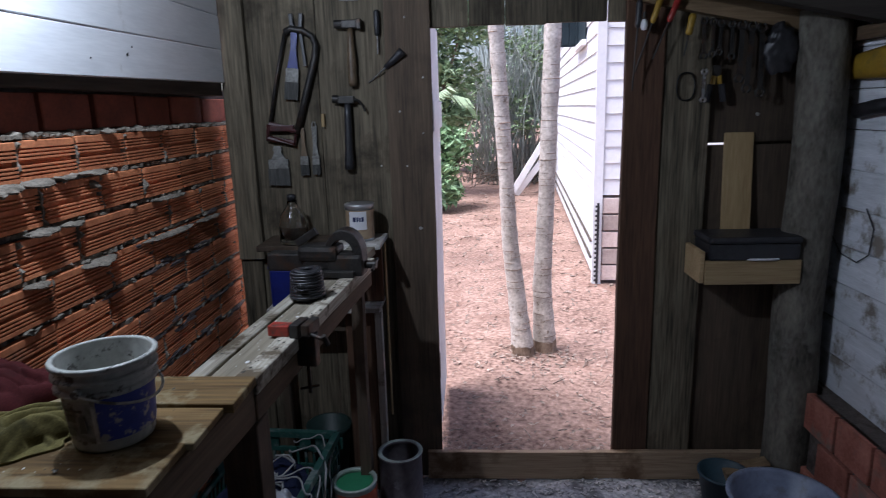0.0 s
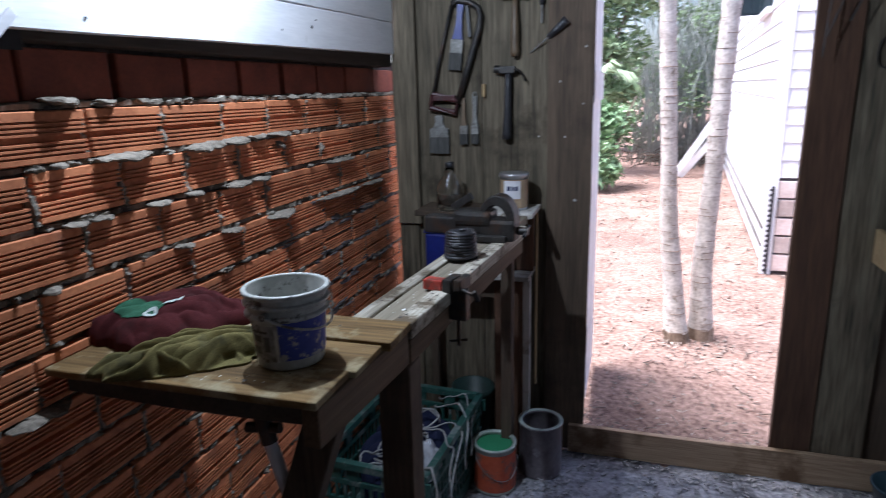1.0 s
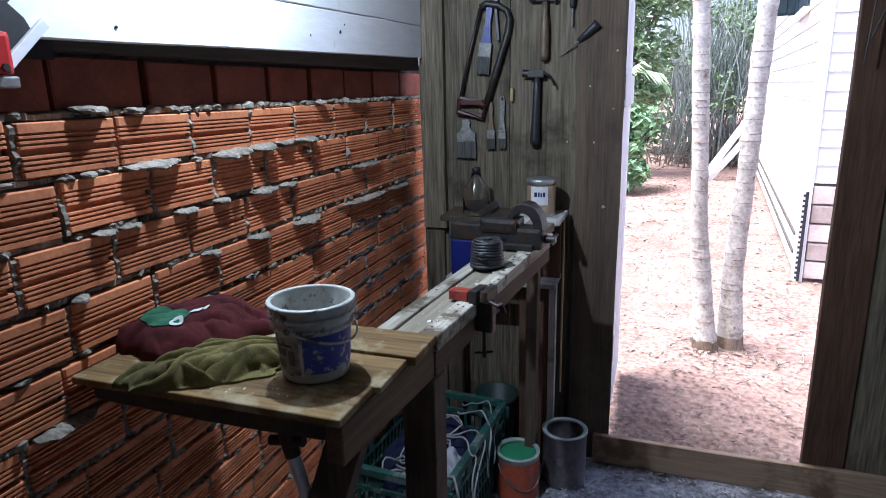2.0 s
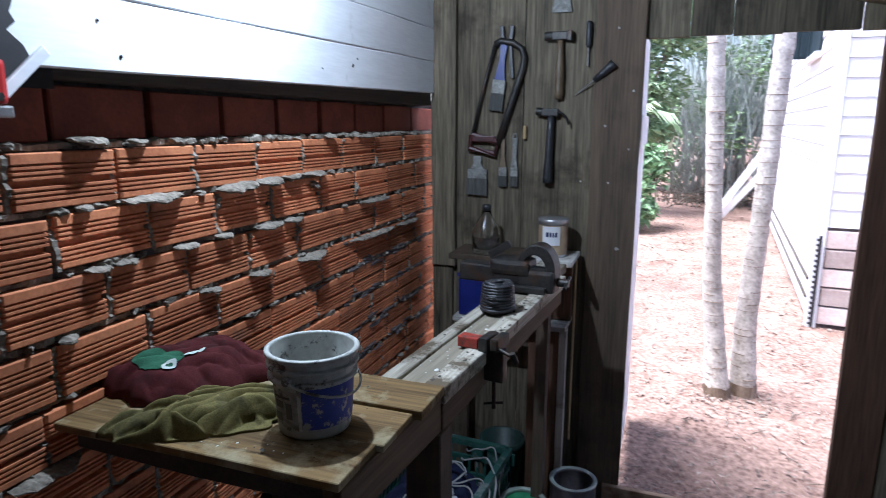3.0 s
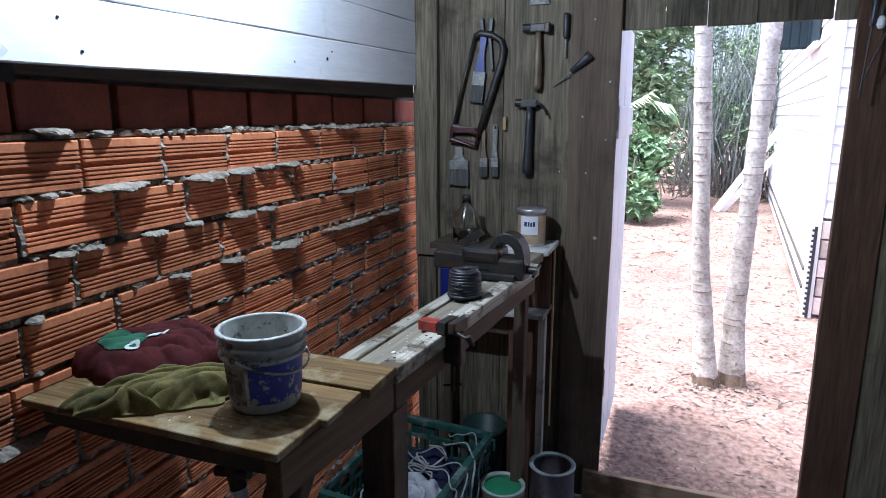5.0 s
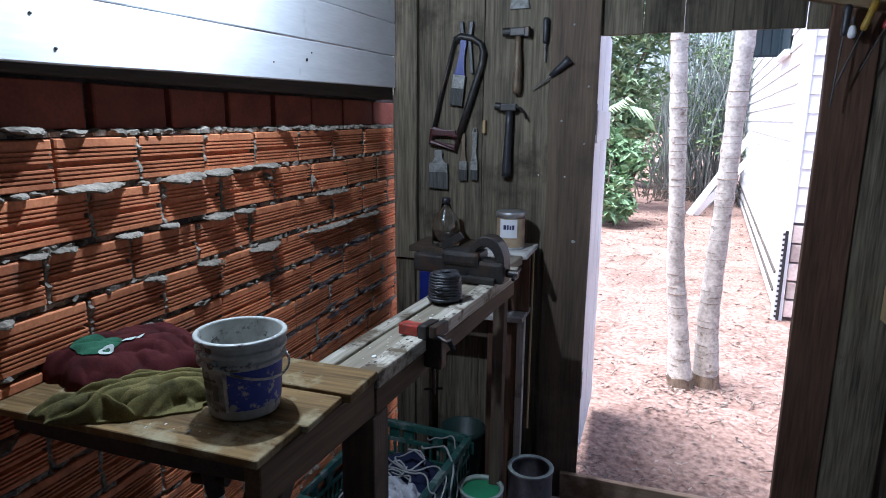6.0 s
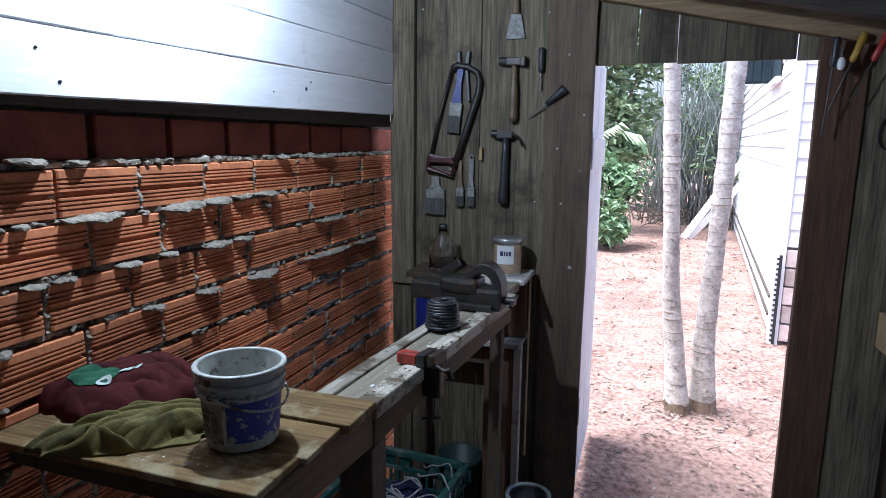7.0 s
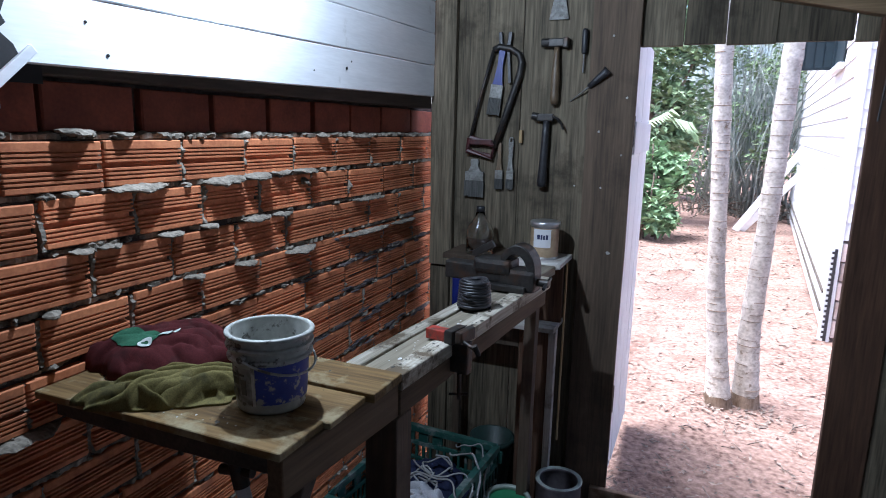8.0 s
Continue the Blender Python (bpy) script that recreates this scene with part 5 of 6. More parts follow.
lathe(bm, [(0, 0.004), (0.078, 0.0), (0.082, 0.004), (0.08, 0.008), (0.08, 0.176), (0.083, 0.18), (0.083, 0.186), (0.078, 0.188), (0.07, 0.184), (0.068, 0.178), (0.072, 0.172), (0.072, 0.13), (0, 0.13)], 40)
part("body", bm, M_RIM, can, smooth=True)
bm = bmesh.new()
lathe(bm, [(0, 0.168), (0.04, 0.1675), (0.0715, 0.169)], 40)
part("paint", bm, M_GREENPAINT, can, "dried green paint", smooth=True)
part("label", wrap(-180, 180, 0.012, 0.165, 0.0808, 0.0808, 48), M_ORANGE, can, "stained orange red label", smooth=True)
bm = bmesh.new()
tube(bm, [(0.084 * math.cos(radians(a)), 0.084 * math.sin(radians(a)), 0.15 - 0.09 * math.sin(radians(a + 140) * 1.0 % 3.1416)) for a in range(-140, 30, 10)], 0.0016, 5)
part("handle", bm, M_STEEL, can, "thin wire handle")
M_DARKTIN = mat("grimy_dark_tin", (0.06, 0.052, 0.06), (0.2, 0.18, 0.19), scale=8, fine=60, rough=0.35, bump=0.25, rand=0, stain=(0.3, 0.29, 0.31), stain_scale=9, stain_lo=0.6, stain_hi=0.7)
can2 = thing("empty_tin", (-0.153, -0.195, 0.0), 0, "empty grimy dark tin wrapped in plastic film", "tin")
bm = bmesh.new()
lathe(bm, [(0, 0.004), (0.08, 0.0), (0.085, 0.004), (0.0835, 0.01), (0.0835, 0.205), (0.087, 0.21), (0.087, 0.218), (0.08, 0.221), (0.071, 0.217), (0.07, 0.21), (0.078, 0.2), (0.078, 0.012), (0, 0.01)], 40)
for v in bm.verts:
    if 0.008 < v.co.z < 0.205:
        v.co += Vector((v.co.x, v.co.y, 0)) * 0.03 * noise.noise(v.co * 22)
part("body", bm, M_DARKTIN, can2, smooth=True)
bm = bmesh.new()
lathe(bm, [(0.071, 0.218), (0.08, 0.2222), (0.0875, 0.219)], 40)
part("rim", bm, M_RIM, can2, "pale smeared rim", smooth=True)

tap = thing("hanging_tube", (-0.43, -1.6, 0.96), 0, "white plastic tube tool hanging under the table", "tube tool")
bm = bmesh.new()
cyl(bm, (0, 0, 0.0), (0.012, 0, -0.05), 0.014)
cyl(bm, (-0.03, 0, -0.028), (0.035, 0, -0.02), 0.009)
part("head", bm, M_IRON, tap)
bm = bmesh.new()
cyl(bm, (0.012, 0, -0.05), (0.05, 0, -0.19), 0.0115)
part("tube", bm, M_TINWHITE, tap, "white plastic tube")

# ---------------------------------------------------------------- tools hung on the back wall
M_HANDLE = mat("worn_brown_handle", (0.07, 0.045, 0.025), (0.17, 0.12, 0.07), scale=12, stretch=(3, 3, 0.6), rough=0.5, bump=0.2, fine=60, rand=0.1)
M_DARKRED = mat("dark_red_enamel", (0.03, 0.008, 0.009), (0.075, 0.02, 0.02), scale=14, fine=80, rough=0.4, bump=0.1, rand=0, stain=(0.04, 0.03, 0.03), stain_scale=20)
M_BRISTLE = mat("dark_bristles", (0.03, 0.03, 0.03), (0.11, 0.11, 0.1), scale=20, stretch=(8, 8, 0.5), rough=0.9, bump=0.5, fine=60, rand=0.15)
M_DIRTYWHITE = mat("paint_crusted_white", (0.11, 0.11, 0.1), (0.33, 0.33, 0.31), scale=30, fine=120, rough=0.7, bump=0.4, rand=0.1, stain=(0.1, 0.09, 0.08), stain_scale=40)
M_NAIL = mat("pale_nail_head", (0.3, 0.29, 0.27), (0.5, 0.48, 0.45), scale=40, fine=120, rough=0.6, bump=0.1, rand=0.2)


def slab(x0, x1, z0, z1, y0, y1, ang=0.0, about=(0.0, 0.0), bev=0.002):
    """An upright slab, turned by ang degrees in the wall's plane about a point (x, z)."""
    bm = bmesh.new()
    m = Matrix.Translation((about[0], 0, about[1])) @ pose(0, 0, 0, 0, ang, 0) @ Matrix.Translation((-about[0], 0, -about[1]))
    bx(bm, x0, x1, y0, y1, z0, z1, bev, m)
    return bm


saw = thing("hacksaw", (0, 0, 0), 0, "hacksaw with a dark red frame hung on the boards", "hacksaw")
bm = bmesh.new()
tube(bm, [(-0.528, -0.02, 1.792), (-0.505, -0.02, 1.804), (-0.46, -0.02, 1.795), (-0.428, -0.02, 1.775), (-0.418, -0.02, 1.745), (-0.425, -0.02, 1.70), (-0.47, -0.02, 1.56), (-0.512, -0.02, 1.43)], 0.012, 10)
part("frame", bm, M_IRON, saw, smooth=True)
bm = bmesh.new()
tube(bm, [(-0.528, -0.02, 1.792), (-0.575, -0.02, 1.62), (-0.612, -0.02, 1.46)], 0.0065, 6)
part("blade", bm, M_IRON, saw, smooth=True)
bm = bmesh.new()
tube(bm, [(-0.612, -0.02, 1.465), (-0.512, -0.02, 1.44), (-0.522, -0.02, 1.395), (-0.622, -0.02, 1.415), (-0.612, -0.02, 1.465)], 0.0125, 8)
bx(bm, -0.61, -0.52, -0.03, -0.012, 1.44, 1.462, 0.003, Matrix.Translation((0, 0, 0.0)))
part("handle", bm, M_DARKRED, saw, "dark red handle", smooth=False)


def brush(x, ztop, zfer, zbr, zend, w, hw, handle_mat, label, yoff=-0.012, ang=0.0, loop=False):
    ob = thing("paint_brush", (x, yoff, ztop), 0, label, "paint brush", group="brushes on the wall")
    t = 0.007
    bm = bmesh.new()
    h = zfer - ztop
    prof = [(0.45, 0.0), (0.6, 0.2), (0.5, 0.5), (0.75, 0.8), (1.0, 1.0)]
    rings = []
    for f, u in prof:
        hwf = hw * f
        rings.append([bm.verts.new((a * hwf, b * t * 0.7, h * u)) for a, b in ((-1, -1), (1, -1), (1, 1), (-1, 1))])
    for a, b in zip(rings, rings[1:]):
        for k in range(4):
            bm.faces.new((a[k], a[(k + 1) % 4], b[(k + 1) % 4], b[k]))
    bm.faces.new(rings[0])
    bm.faces.new(rings[-1])
    bmesh.ops.recalc_face_normals(bm, faces=bm.faces)
    part("handle", bm, handle_mat, ob)
    bm = bmesh.new()
    bx(bm, -w, w, -t, t, zbr - ztop, zfer - ztop, 0.002)
    part("ferrule", bm, M_DIRTYWHITE, ob, "paint crusted ferrule")
    bm = bmesh.new()
    n = 9
    for k in range(n):
        u0, u1 = -w + 2 * w * k / n, -w + 2 * w * (k + 1) / n
        bx(bm, u0 * 1.08, u1 * 1.08 - 0.0006, -t * 0.9, t * 0.9, zend - ztop + 0.006 * noise.noise((k * 1.7, x * 30, 1)), zbr - ztop)
    part("bristles", bm, M_BRISTLE, ob, "stiff dark bristles")
    if loop:
        bm = bmesh.new()
        tube(bm, [(-0.006, 0, -0.06), (-0.008, 0, 0.0), (-0.004, 0, 0.016), (0.004, 0, 0.016), (0.008, 0, 0.0), (0.006, 0, -0.06)], 0.0025, 6)
        part("hanging_loop", bm, M_DIRTYWHITE, ob)
    ob.matrix_basis = pose(x, yoff, ztop, 0, ang, 0)
    return ob


brush(-0.492, 1.81, 1.665, 1.615, 1.552, 0.024, 0.02, M_BLUEPL, "paint brush with a blue handle hung behind a hacksaw", -0.014, 7)
brush(-0.592, 1.385, 1.335, 1.3, 1.236, 0.038, 0.028, M_DIRTYWHITE, "wide paint crusted brush hung on the boards")
brush(-0.491, 1.45, 1.345, 1.312, 1.272, 0.0155, 0.012, M_HANDLE, "small paint brush with a brown handle")
brush(-0.447, 1.455, 1.345, 1.312, 1.275, 0.014, 0.012, M_DIRTYWHITE, "small pale brush with a wire hanging loop", loop=True)

tips = thing("pliers", (-0.485, -0.012, 1.8), 0, "black pliers hung behind the hacksaw", "pliers")
for sx in (-1, 1):
    part("jaw", slab(sx * 0.014 - 0.007, sx * 0.014 + 0.007, 0.01, 0.058, -0.008, 0.004, sx * 6), M_BLACK, tips)
    part("grip", slab(sx * 0.012 - 0.006, sx * 0.012 + 0.006, -0.13, 0.015, -0.006, 0.004, -sx * 5), M_BLACK, tips)

spat = thing("putty_knife", (-0.289, -0.01, 1.893), 0, "paint splattered putty knife hung on the boards", "putty knife")
bm = bmesh.new()
vs = bx(bm, -0.036, 0.036, -0.002, 0.002, 0.0, 0.085)
for v in vs:
    if v.co.z > 0.05:
        v.co.x *= 0.5
part("blade", bm, M_DIRTYWHITE, spat, "splattered steel blade")
bm = bmesh.new()
cyl(bm, (0, -0.002, 0.085), (-0.004, -0.002, 0.2), 0.014, 0.011, 12)
part("handle", bm, M_HANDLE, spat)

ham = thing("hammer", (0, 0, 0), 0, "hammer with a worn wooden handle hung on the boards", "hammer", group="hammers on the wall")
bm = bmesh.new()
cyl(bm, (-0.343, -0.025, 1.812), (-0.315, -0.025, 1.812), 0.0155, 0.0155, 14)
bx(bm, -0.318, -0.262, -0.037, -0.013, 1.797, 1.826, 0.004)
bx(bm, -0.264, -0.246, -0.041, -0.009, 1.793, 1.829, 0.004)
part("head", bm, M_IRON, ham, "dark iron head")
bm = bmesh.new()
lathe(bm, [(0, -0.205), (0.012, -0.205), (0.0165, -0.19), (0.0165, -0.165), (0.0145, -0.155), (0.017, -0.14), (0.015, -0.09), (0.011, -0.04), (0.0105, 0.0), (0, 0.0)], 14, (-0.288, -0.022, 1.8))
part("handle", bm, M_HANDLE, ham, smooth=True)
ham2 = thing("hammer", (0, 0, 0), 0, "claw hammer with a dark handle hung on the boards", "hammer", group="hammers on the wall")
bm = bmesh.new()
cyl(bm, (-0.366, -0.025, 1.552), (-0.345, -0.025, 1.55), 0.0145, 0.0145, 14)
bx(bm, -0.347, -0.285, -0.036, -0.014, 1.534, 1.561, 0.004)
for sy in (-0.032, -0.018):
    tube(bm, [(-0.29, sy, 1.55), (-0.27, sy, 1.543), (-0.255, sy, 1.525), (-0.248, sy, 1.505)], 0.0055, 6, 0.003)
part("claw_head", bm, M_IRON, ham2, "dark iron claw head")
bm = bmesh.new()
lathe(bm, [(0, -0.255), (0.018, -0.253), (0.0185, -0.235), (0.015, -0.16), (0.0135, -0.06), (0.012, 0.0), (0, 0.0)], 14, (0, 0, 0))
bmesh.ops.transform(bm, matrix=pose(-0.312, -0.024, 1.546, 0, 1.5, 0), verts=bm.verts)
part("handle", bm, M_BLACK, ham2, "dark grip", smooth=True)

drv = thing("screwdriver", (-0.191, -0.014, 1.708), 0, "slim screwdriver with a black handle", "screwdriver")
bm = bmesh.new()
lathe(bm, [(0, 0.15), (0.008, 0.15), (0.011, 0.142), (0.0105, 0.07), (0.007, 0.062), (0, 0.062)], 10)
part("handle", bm, M_BLACK, drv, smooth=True)
bm = bmesh.new()
cyl(bm, (0, 0, 0.065), (0, 0, 0.0), 0.003, seg=8)
part("shaft", bm, M_STEEL, drv)
awl = thing("awl", (0, 0, 0), 0, "wood handled awl stuck slanting in the boards", "awl")
bm = bmesh.new()
tube(bm, [(-0.1, -0.035, 1.713), (-0.112, -0.034, 1.702), (-0.14, -0.03, 1.678), (-0.165, -0.026, 1.657)], 0.017, 12, 0.0095)
part("handle", bm, M_BLACK, awl, smooth=True)
bm = bmesh.new()
tube(bm, [(-0.165, -0.026, 1.657), (-0.232, -0.004, 1.607)], 0.0035, 8, 0.002)
part("spike", bm, M_STEEL, awl)
peg = thing("wooden_peg", (0, 0, 0), 0, "small pale wooden peg on the boards", "peg")
part("peg_block", slab(-0.416, -0.404, 1.452, 1.5, -0.02, 0.001), M_PALEZ, peg)
for k, (x, z) in enumerate(((-0.652, 2.015), (-0.056, 1.061), (-0.035, 1.42), (-0.12, 1.5), (-0.17, 1.98), (-0.09, 1.83), (-0.03, 1.62), (1.19, 1.455), (-0.1, 1.3), (-0.2, 1.3))):
    bm = bmesh.new()
    blob(bm, (x, -0.023 if x > -0.166 and x < 0 else (0.011 if x > 0 else 0.001), z), (0.009 if k in (1, 7) else 0.004, 0.003, 0.006 if k in (1, 7) else 0.004), 0.5, 90, k, 2)
    part("nail_head", bm, M_NAIL, wall_back, smooth=True)

# ---------------------------------------------------------------- tools hung beside the door
M_YELLOW = mat("yellow_plastic", (0.22, 0.13, 0.012), (0.36, 0.22, 0.022), scale=8, fine=60, rough=0.45, bump=0.05, rand=0.05, stain=(0.16, 0.11, 0.03), stain_scale=14)
M_REDPL = mat("red_plastic", (0.2, 0.014, 0.01), (0.36, 0.03, 0.02), scale=8, fine=60, rough=0.4, bump=0.05, rand=0.05)


def driver(x, z, length, handle_mat, ang, label, hl=0.09, hr=0.012):
    ob = thing("screwdriver", (x, -0.07, z), 0, label, "screwdriver", group="tools beside the door")
    ob.matrix_basis = pose(x, -0.07, z, 0, ang, 0)
    bm = bmesh.new()
    lathe(bm, [(0, 0), (hr * 0.7, 0), (hr, -0.01), (hr * 0.85, -hl * 0.6), (hr * 0.9, -hl * 0.9), (hr * 0.5, -hl), (0, -hl)], 10)
    part("handle", bm, handle_mat, ob, smooth=True)
    bm = bmesh.new()
    cyl(bm, (0, 0, -hl), (0, 0, -length), 0.003, seg=8)
    part("shaft", bm, M_IRON, ob)
    return ob


def wrench(x, z, length, label, ang=0.0, w=0.011, material=None):
    ob = thing("wrench", (x, -0.058, z), 0, label, "wrench", group="wrenches beside the door")
    ob.matrix_basis = pose(x, -0.062, z, 0, ang, 0)
    bm = bmesh.new()
    bx(bm, -w * 0.55, w * 0.55, -0.003, 0.003, -length + 0.02, -0.015, 0.001)
    part("shank", bm, material or M_STEEL, ob)
    for zz, open_up in ((0.0, True), (-length, False)):
        bm = bmesh.new()
        a0, a1 = (110, 430) if open_up else (-70, 250)
        tube(bm, [(w * 0.95 * math.cos(radians(a0 + (a1 - a0) * k / 10)), 0, zz + (-0.012 if open_up else 0.012) + w * 0.95 * math.sin(radians(a0 + (a1 - a0) * k / 10))) for k in range(11)], 0.0045, 6)
        part("jaw", bm, material or M_STEEL, ob, smooth=True)
    return ob


driver(0.728, 1.85, 0.3, M_BLACK, 3, "long screwdriver with a black handle")
driver(0.80, 1.86, 0.26, M_YELLOW, 18, "long screwdriver with a yellow handle")
driver(0.862, 1.86, 0.22, M_REDPL, 22, "screwdriver with a red handle")
driver(0.91, 1.80, 0.14, M_YELLOW, 10, "short screwdriver with a yellow handle", 0.07, 0.014)
for k, (x, z, l) in enumerate(((0.952, 1.79, 0.14), (0.985, 1.785, 0.13), (1.012, 1.78, 0.12), (1.048, 1.775, 0.13), (1.083, 1.77, 0.2), (1.118, 1.765, 0.23), (1.15, 1.76, 0.24))):
    wrench(x, z, l, ("small steel wrench hung from the beam", "long dark steel wrench hung from the beam")[l > 0.15], (k % 3 - 1) * 2, 0.011 + 0.004 * (l > 0.15), M_IRON)
lamp = thing("white_bulb", (0.744, -0.075, 1.772), 0, "small white glass bulb hung among the tools", "bulb")
bm = bmesh.new()
lathe(bm, [(0, -0.022), (0.009, -0.018), (0.0125, -0.006), (0.011, 0.006), (0.006, 0.016), (0, 0.016)], 18)
part("glass", bm, M_TINWHITE, lamp, smooth=True)
bm = bmesh.new()
cyl(bm, (0, 0, 0.014), (0, 0, 0.04), 0.006, seg=12)
part("cap", bm, M_IRON, lamp)
bag = thing("black_pouch", (1.215, -0.06, 1.6), 0, "black cloth tool pouch hung beside the post", "pouch")
bm = bmesh.new()
blob(bm, (0, 0, 0.08), (0.055, 0.03, 0.085), 0.35, 16, 4, 4)
part("body", bm, M_BLACK, bag, smooth=True)
loop = thing("wire_loop", (0.925, -0.02, 1.56), 0, "oval loop of dark wire hung on a nail", "wire")
bm = bmesh.new()
tube(bm, [(0.032 * math.cos(radians(a)) - 0.01, 0, 0.052 * math.sin(radians(a)) + 0.004 * math.sin(radians(a * 3))) for a in range(0, 750, 20)], 0.003, 6)
part("wire", bm, M_BLACK, loop, smooth=True)
wrench(0.963, 1.62, 0.12, "slim steel wrench on a nail", 0, 0.009, M_STEEL)
pl = thing("pliers", (1.018, -0.025, 1.575), 0, "pliers with yellow and black grips", "pliers")
part("jaws", slab(-0.012, 0.012, 0.015, 0.055, -0.008, 0.008), M_IRON, pl)
for sx in (-1, 1):
    part("grip", slab(sx * 0.018 - 0.009, sx * 0.018 + 0.009, -0.075, -0.012, -0.008, 0.008, -sx * 9), M_BLACK, pl)
    part("grip_collar", slab(sx * 0.011 - 0.007, sx * 0.011 + 0.007, -0.012, 0.018, -0.009, 0.009, -sx * 9), M_YELLOW, pl, "yellow collar")

# ---------------------------------------------------------------- tray shelf with a black box
tray = thing("tray_shelf", (0, 0, 0), 0, "small pale wooden tray shelf fixed beside the door", "shelf")
part("front_board", plank(0.97, 1.305, -0.172, -0.155, 0.862, 0.95, 0, 4, 0.002, 170), M_PALEX2, tray)
part("end_board", plank(0.95, 0.968, -0.17, -0.0, 0.868, 0.985, 1, 4, 0.003, 171), M_PALEX2, tray)
part("base_board", plank(0.97, 1.3, -0.154, 0.01, 0.864, 0.88, 0, 4, 0.002, 172), M_PALEX2, tray)
bbox = thing("black_box", (1.13, -0.085, 0.951), 0, "flat black plastic box lying on the tray shelf", "box")
bm = bmesh.new()
vs = bx(bm, -0.15, 0.165, -0.09, 0.07, 0.0, 0.06, 0.008)
part("body", bm, M_BLACK, bbox)
bm = bmesh.new()
bx(bm, -0.155, 0.17, -0.095, 0.075, 0.061, 0.085, 0.01)
part("lid", bm, M_BLACK, bbox)
for z in (0.88,):
    for sx in (-0.1, 0.1):
        bm = bmesh.new()
        bx(bm, sx - 0.03, sx + 0.03, -0.05, 0.05, z - 0.951, 0.0)
        part("foot", bm, M_BLACK, bbox)
dish = thing("white_plate", (1.17, -0.165, 0.951), 0, "white plastic plate on the tray edge", "plate")
bm = bmesh.new()
lathe(bm, [(0, 0), (0.06, 0.0), (0.065, 0.004), (0.06, 0.008), (0, 0.007)], 28)
for v in bm.verts:
    v.co.y *= 0.3
part("disc", bm, M_TINWHITE, dish, smooth=True)
pine = thing("pine_board", (1.075, -0.035, 0.882), 0, "short pale pine board standing against the wall", "board")
bm = plank(0.0, 0.104, 0.0, 0.018, 0.0, 0.512, 2, 4, 0.002, 175)
bmesh.ops.transform(bm, matrix=pose(0, 0, 0, -4, 0, 0), verts=bm.verts)
part("board", bm, M_PALEZ, pine)

# ---------------------------------------------------------------- things on the far side wall and below it
grinder = thing("yellow_power_tool", (1.448, -0.19, 1.605), 0, "yellow power tool hung on the white boards", "power tool")
bm = bmesh.new()
tube(bm, [(0, 0.14, 0), (0, 0.12, 0.0), (0, 0.04, 0.004), (0, -0.06, 0.008), (0, -0.18, 0.01)], 0.05, 16)
for v in bm.verts:
    v.co.x *= 0.42
    v.co.z *= 0.72 + 0.28 * min(1.0, max(0.0, (0.14 - v.co.y) * 6))
part("body", bm, M_YELLOW, grinder, smooth=True)
bm = bmesh.new()
tube(bm, arc((-0.022, 0.115, -0.012), 0.014, 0, 360, 14), 0.004, 6)
bmesh.ops.transform(bm, matrix=Matrix.Translation((-0.022, 0.115, -0.012)) @ pose(0, 0, 0, 0, 0, 90) @ Matrix.Translation((0.022, -0.115, 0.012)), verts=bm.verts)
part("ring", bm, M_BLACK, grinder, smooth=True)
grip = thing("black_tube", (1.445, -0.25, 1.475), 0, "black rubber tube hung on the white boards", "tube")
bm = bmesh.new()
tube(bm, [(0, 0.095, -0.015), (0, 0.0, 0.0), (0, -0.15, 0.012)], 0.024, 14)
part("body", bm, M_BLACK, grip, smooth=True)
cableb = thing("hanging_cable", (1.462, -0.12, 1.05), 0, "thin black cable looped on the white boards", "cable")
bm = bmesh.new()
tube(bm, [(0, 0.06, 0.16), (0, 0.075, 0.05), (0, 0.07, -0.03), (0, 0.0, -0.09), (0, -0.1, -0.1), (0, -0.16, -0.06), (0, -0.17, 0.03), (0, -0.12, 0.09)], 0.0025, 6)
part("wire", bm, M_BLACK, cableb, smooth=True)
bat = thing("wall_batten", (0, 0, 0), 0, "pale timber batten under the roof", "batten")
part("board", plank(1.43, 1.468, -2.0, -0.04, 1.69, 1.735, 1, 8, 0.003, 180), M_BEAMB, bat)
stickp = thing("pale_stick", (1.44, -0.24, 1.736), 0, "short pale offcut lying on the batten", "offcut")
bm = bmesh.new()
bx(bm, -0.02, 0.02, -0.015, 0.015, 0.0, 0.09, 0.003)
part("block", bm, M_PALEZ, stickp)

M_BASIN = mat("blue_grey_plastic", (0.13, 0.16, 0.24), (0.22, 0.26, 0.36), scale=8, fine=60, rough=0.45, bump=0.05, rand=0, stain=(0.1, 0.1, 0.11), stain_scale=8)
M_TEAL = mat("dark_teal_plastic", (0.01, 0.03, 0.045), (0.025, 0.055, 0.075), scale=8, fine=60, rough=0.45, bump=0.05, rand=0)
basin = thing("plastic_basin", (1.175, -0.46, 0.0), 0, "blue grey plastic basin on the dirt floor", "basin")
bm = bmesh.new()
lathe(bm, [(0, 0.004), (0.12, 0.0), (0.17, 0.19), (0.182, 0.195), (0.182, 0.203), (0.172, 0.205), (0.163, 0.196), (0.115, 0.012), (0, 0.012)], 40)
part("body", bm, M_BASIN, basin, smooth=True)
tub = thing("dark_tub", (1.08, -0.2, 0.0), 0, "dark teal plastic tub behind the basin", "tub")
bm = bmesh.new()
lathe(bm, [(0, 0.004), (0.07, 0.0), (0.09, 0.125), (0.096, 0.127), (0.096, 0.134), (0.088, 0.134), (0.066, 0.012), (0, 0.012)], 32)
part("body", bm, M_TEAL, tub, smooth=True)
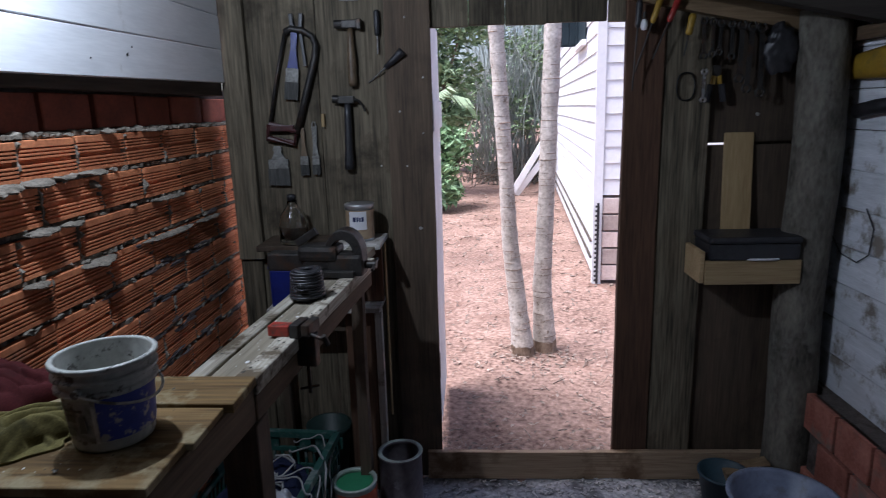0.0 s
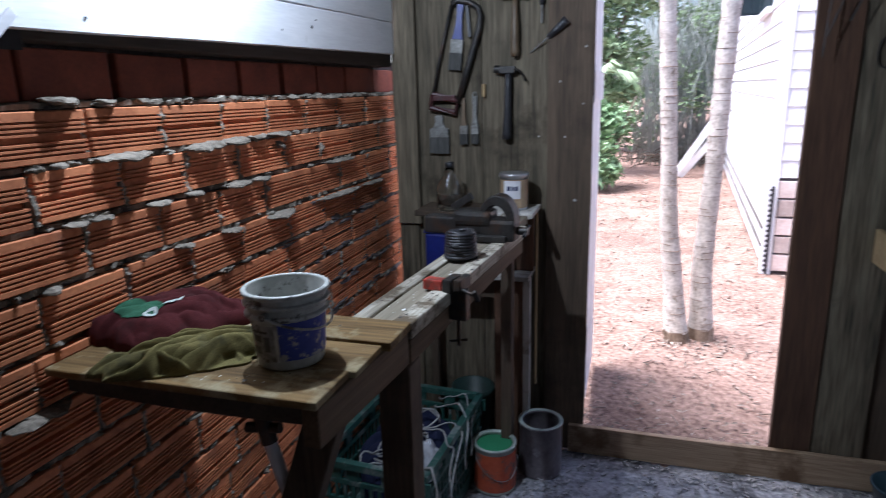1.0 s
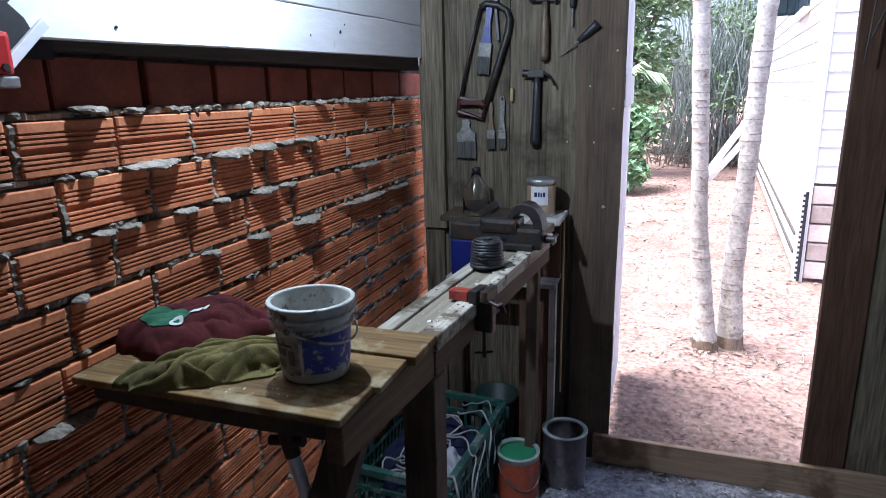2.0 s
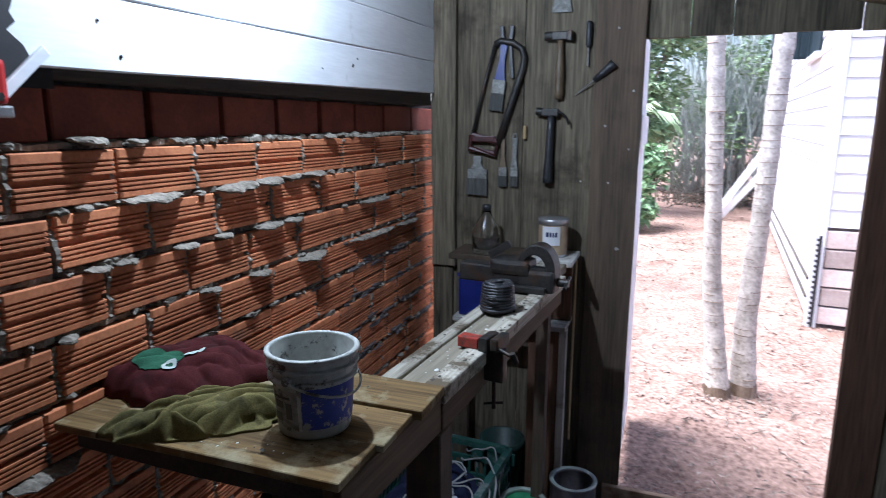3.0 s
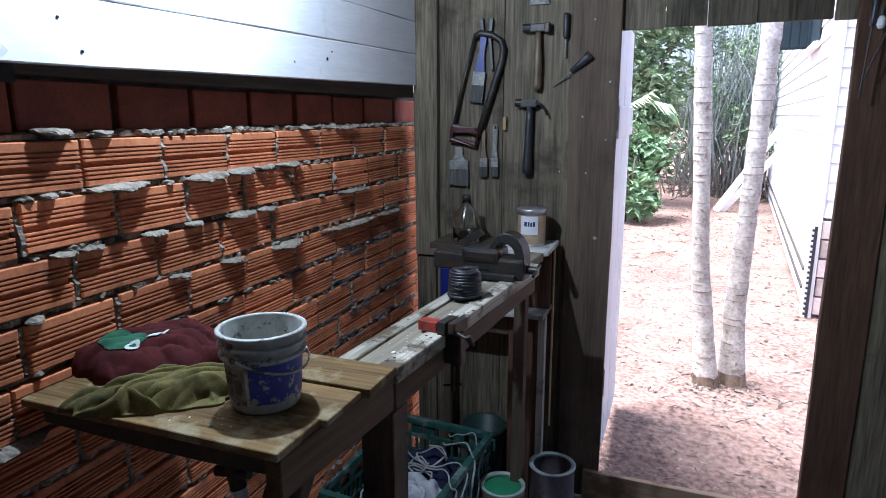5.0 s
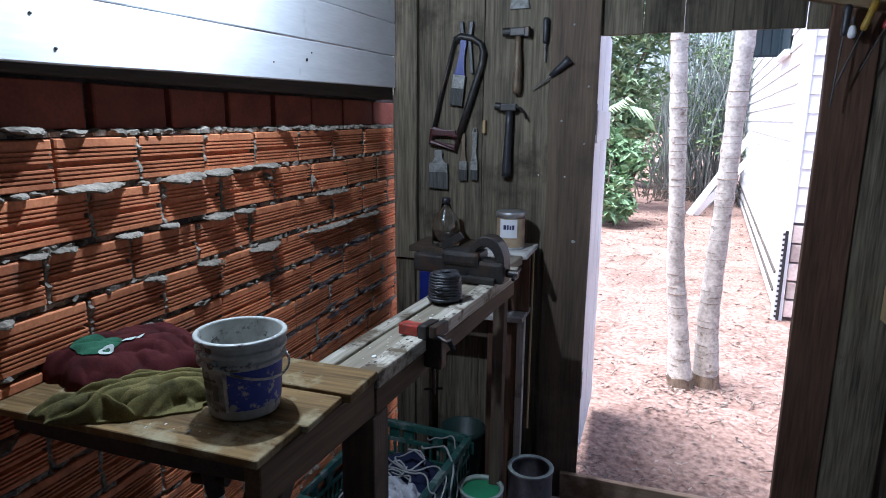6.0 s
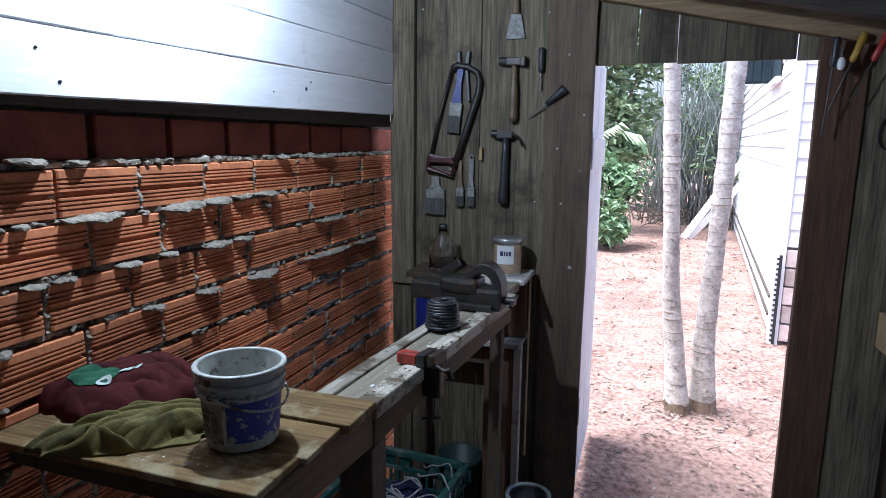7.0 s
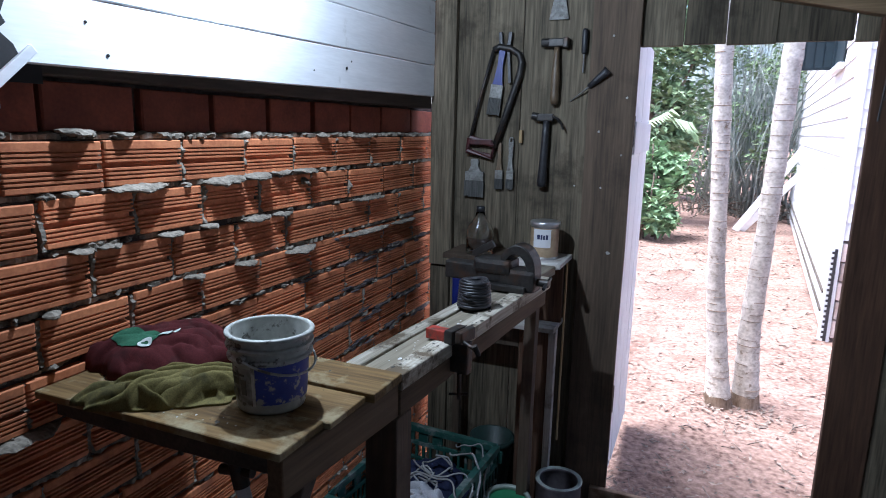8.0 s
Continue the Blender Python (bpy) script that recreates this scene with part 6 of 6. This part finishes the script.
block = thing("timber_offcut", (1.225, -0.14, 0.0), 0, "rough brown timber offcut leaning in the corner", "offcut")
bm = bmesh.new()
bx(bm, -0.09, 0.08, -0.03, 0.03, 0.06, 0.13, 0.004, pose(0, 0, 0.0, 0, -16, 0))
bx(bm, -0.06, 0.06, -0.03, 0.03, 0.0, 0.08, 0.004)
part("block", bm, M_BEAM, block)

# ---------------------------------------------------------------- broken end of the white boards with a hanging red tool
# Plain black that stands for the dark inside holes in the white boards.
M_HOLEBLACK = mat("hole_black", (0.006, 0.006, 0.007), (0.02, 0.02, 0.022), scale=12, fine=60, rough=0.8, bump=0.3, rand=0)
# Black sheet for the dark hole; it runs on unseen to keep daylight out.
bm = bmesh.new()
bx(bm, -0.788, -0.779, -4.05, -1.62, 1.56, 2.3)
felt = part("black_felt", bm, M_HOLEBLACK)
tagged(felt, "black sheet for the dark hole behind the broken white boards", "felt", kind="structure")
sheet = thing("grey_sheet", (0, 0, 0), 0, "pale grey torn sheet over the broken board end", "sheet")
bm = bmesh.new()
edge = [(-1.728, 1.9), (-1.722, 1.7), (-1.727, 1.64), (-1.745, 1.60), (-1.752, 1.56), (-1.74, 1.53), (-1.765, 1.52)]
va = [bm.verts.new((-0.752, y + 0.006 * noise.noise((z * 30, 0, 0)), z)) for y, z in edge]
vb = [bm.verts.new((-0.752, -2.1, z)) for y, z in edge]
for k in range(len(edge) - 1):
    bm.faces.new((va[k], va[k + 1], vb[k + 1], vb[k]))
got = bmesh.ops.extrude_face_region(bm, geom=list(bm.faces))
bmesh.ops.translate(bm, vec=(0.006, 0, 0), verts=[v for v in got["geom"] if isinstance(v, bmesh.types.BMVert)])
bmesh.ops.recalc_face_normals(bm, faces=bm.faces)
part("sheet", bm, M_OLDWHITE, sheet)
splint = thing("broken_splinter", (0, 0, 0), 0, "broken white board splinter hanging down", "splinter")
bm = bmesh.new()
bx(bm, -0.75, -0.742, -0.055, 0.055, -0.008, 0.008, 0.002, Matrix.Translation((0, -1.695, 1.575)) @ pose(0, 0, 0, 42, 0, 0))
part("splinter", bm, M_WHITE, splint)
# Flat black shape in front of the boards draws the dark of the hole.
flap = thing("torn_felt_flap", (0, 0, 0), 0, "ragged black cut-out for the dark hole at the broken board end", "felt")
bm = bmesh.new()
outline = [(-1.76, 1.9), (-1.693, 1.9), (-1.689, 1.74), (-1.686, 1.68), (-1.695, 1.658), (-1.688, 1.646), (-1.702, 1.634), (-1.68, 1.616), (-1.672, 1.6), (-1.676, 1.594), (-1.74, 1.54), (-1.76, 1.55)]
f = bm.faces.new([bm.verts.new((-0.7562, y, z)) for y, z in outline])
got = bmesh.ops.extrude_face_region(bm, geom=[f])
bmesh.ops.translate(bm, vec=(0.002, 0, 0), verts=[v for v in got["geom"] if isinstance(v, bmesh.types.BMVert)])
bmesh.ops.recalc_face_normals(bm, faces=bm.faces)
part("flap", bm, M_HOLEBLACK, flap)
M_REDTOOL = mat("bright_red_enamel", (0.42, 0.02, 0.02), (0.6, 0.04, 0.035), scale=8, fine=60, rough=0.35, bump=0.05, rand=0)
redtool = thing("red_hand_tool", (-0.725, -1.787, 1.588), 0, "red enamelled hand tool hung on the broken boards", "hand tool")
bm = bmesh.new()
tube(bm, [(0, -0.03, 0.0), (0, -0.034, 0.06), (0, -0.028, 0.1), (0, -0.005, 0.112), (0, 0.018, 0.1), (0, 0.025, 0.06), (0, 0.026, 0.0)], 0.0095, 8)
part("handle", bm, M_REDTOOL, redtool, "red loop handle", smooth=True)
bm = bmesh.new()
bx(bm, -0.01, 0.01, -0.06, 0.05, -0.055, 0.004, 0.008)
part("body", bm, M_REDTOOL, redtool)
bm = bmesh.new()
bx(bm, -0.008, 0.008, -0.06, 0.055, -0.072, -0.056, 0.003)
part("sole", bm, M_STEEL, redtool, "steel edge")
for k, y in enumerate((-0.03, 0.005, 0.035)):
    bm = bmesh.new()
    cyl(bm, (0.008, y, -0.045 + 0.012 * (k == 1)), (0.013, y, -0.045 + 0.012 * (k == 1)), 0.006, seg=6)
    part("bolt", bm, M_IRON, redtool)

# holes and marks in the white boards
for k, (y, z) in enumerate(((-0.698, 1.669), (-0.865, 1.648), (-1.55, 1.668), (-1.51, 1.617), (-0.67, 1.69))):
    bm = bmesh.new()
    blob(bm, (-0.7566, y, z), (0.0012, 0.007 if k == 0 else 0.0028, 0.005 if k == 0 else 0.0022), 0.5, 90, k, 2)
    part("nail_hole", bm, M_HOLEBLACK, wall_white, "dark nail hole")
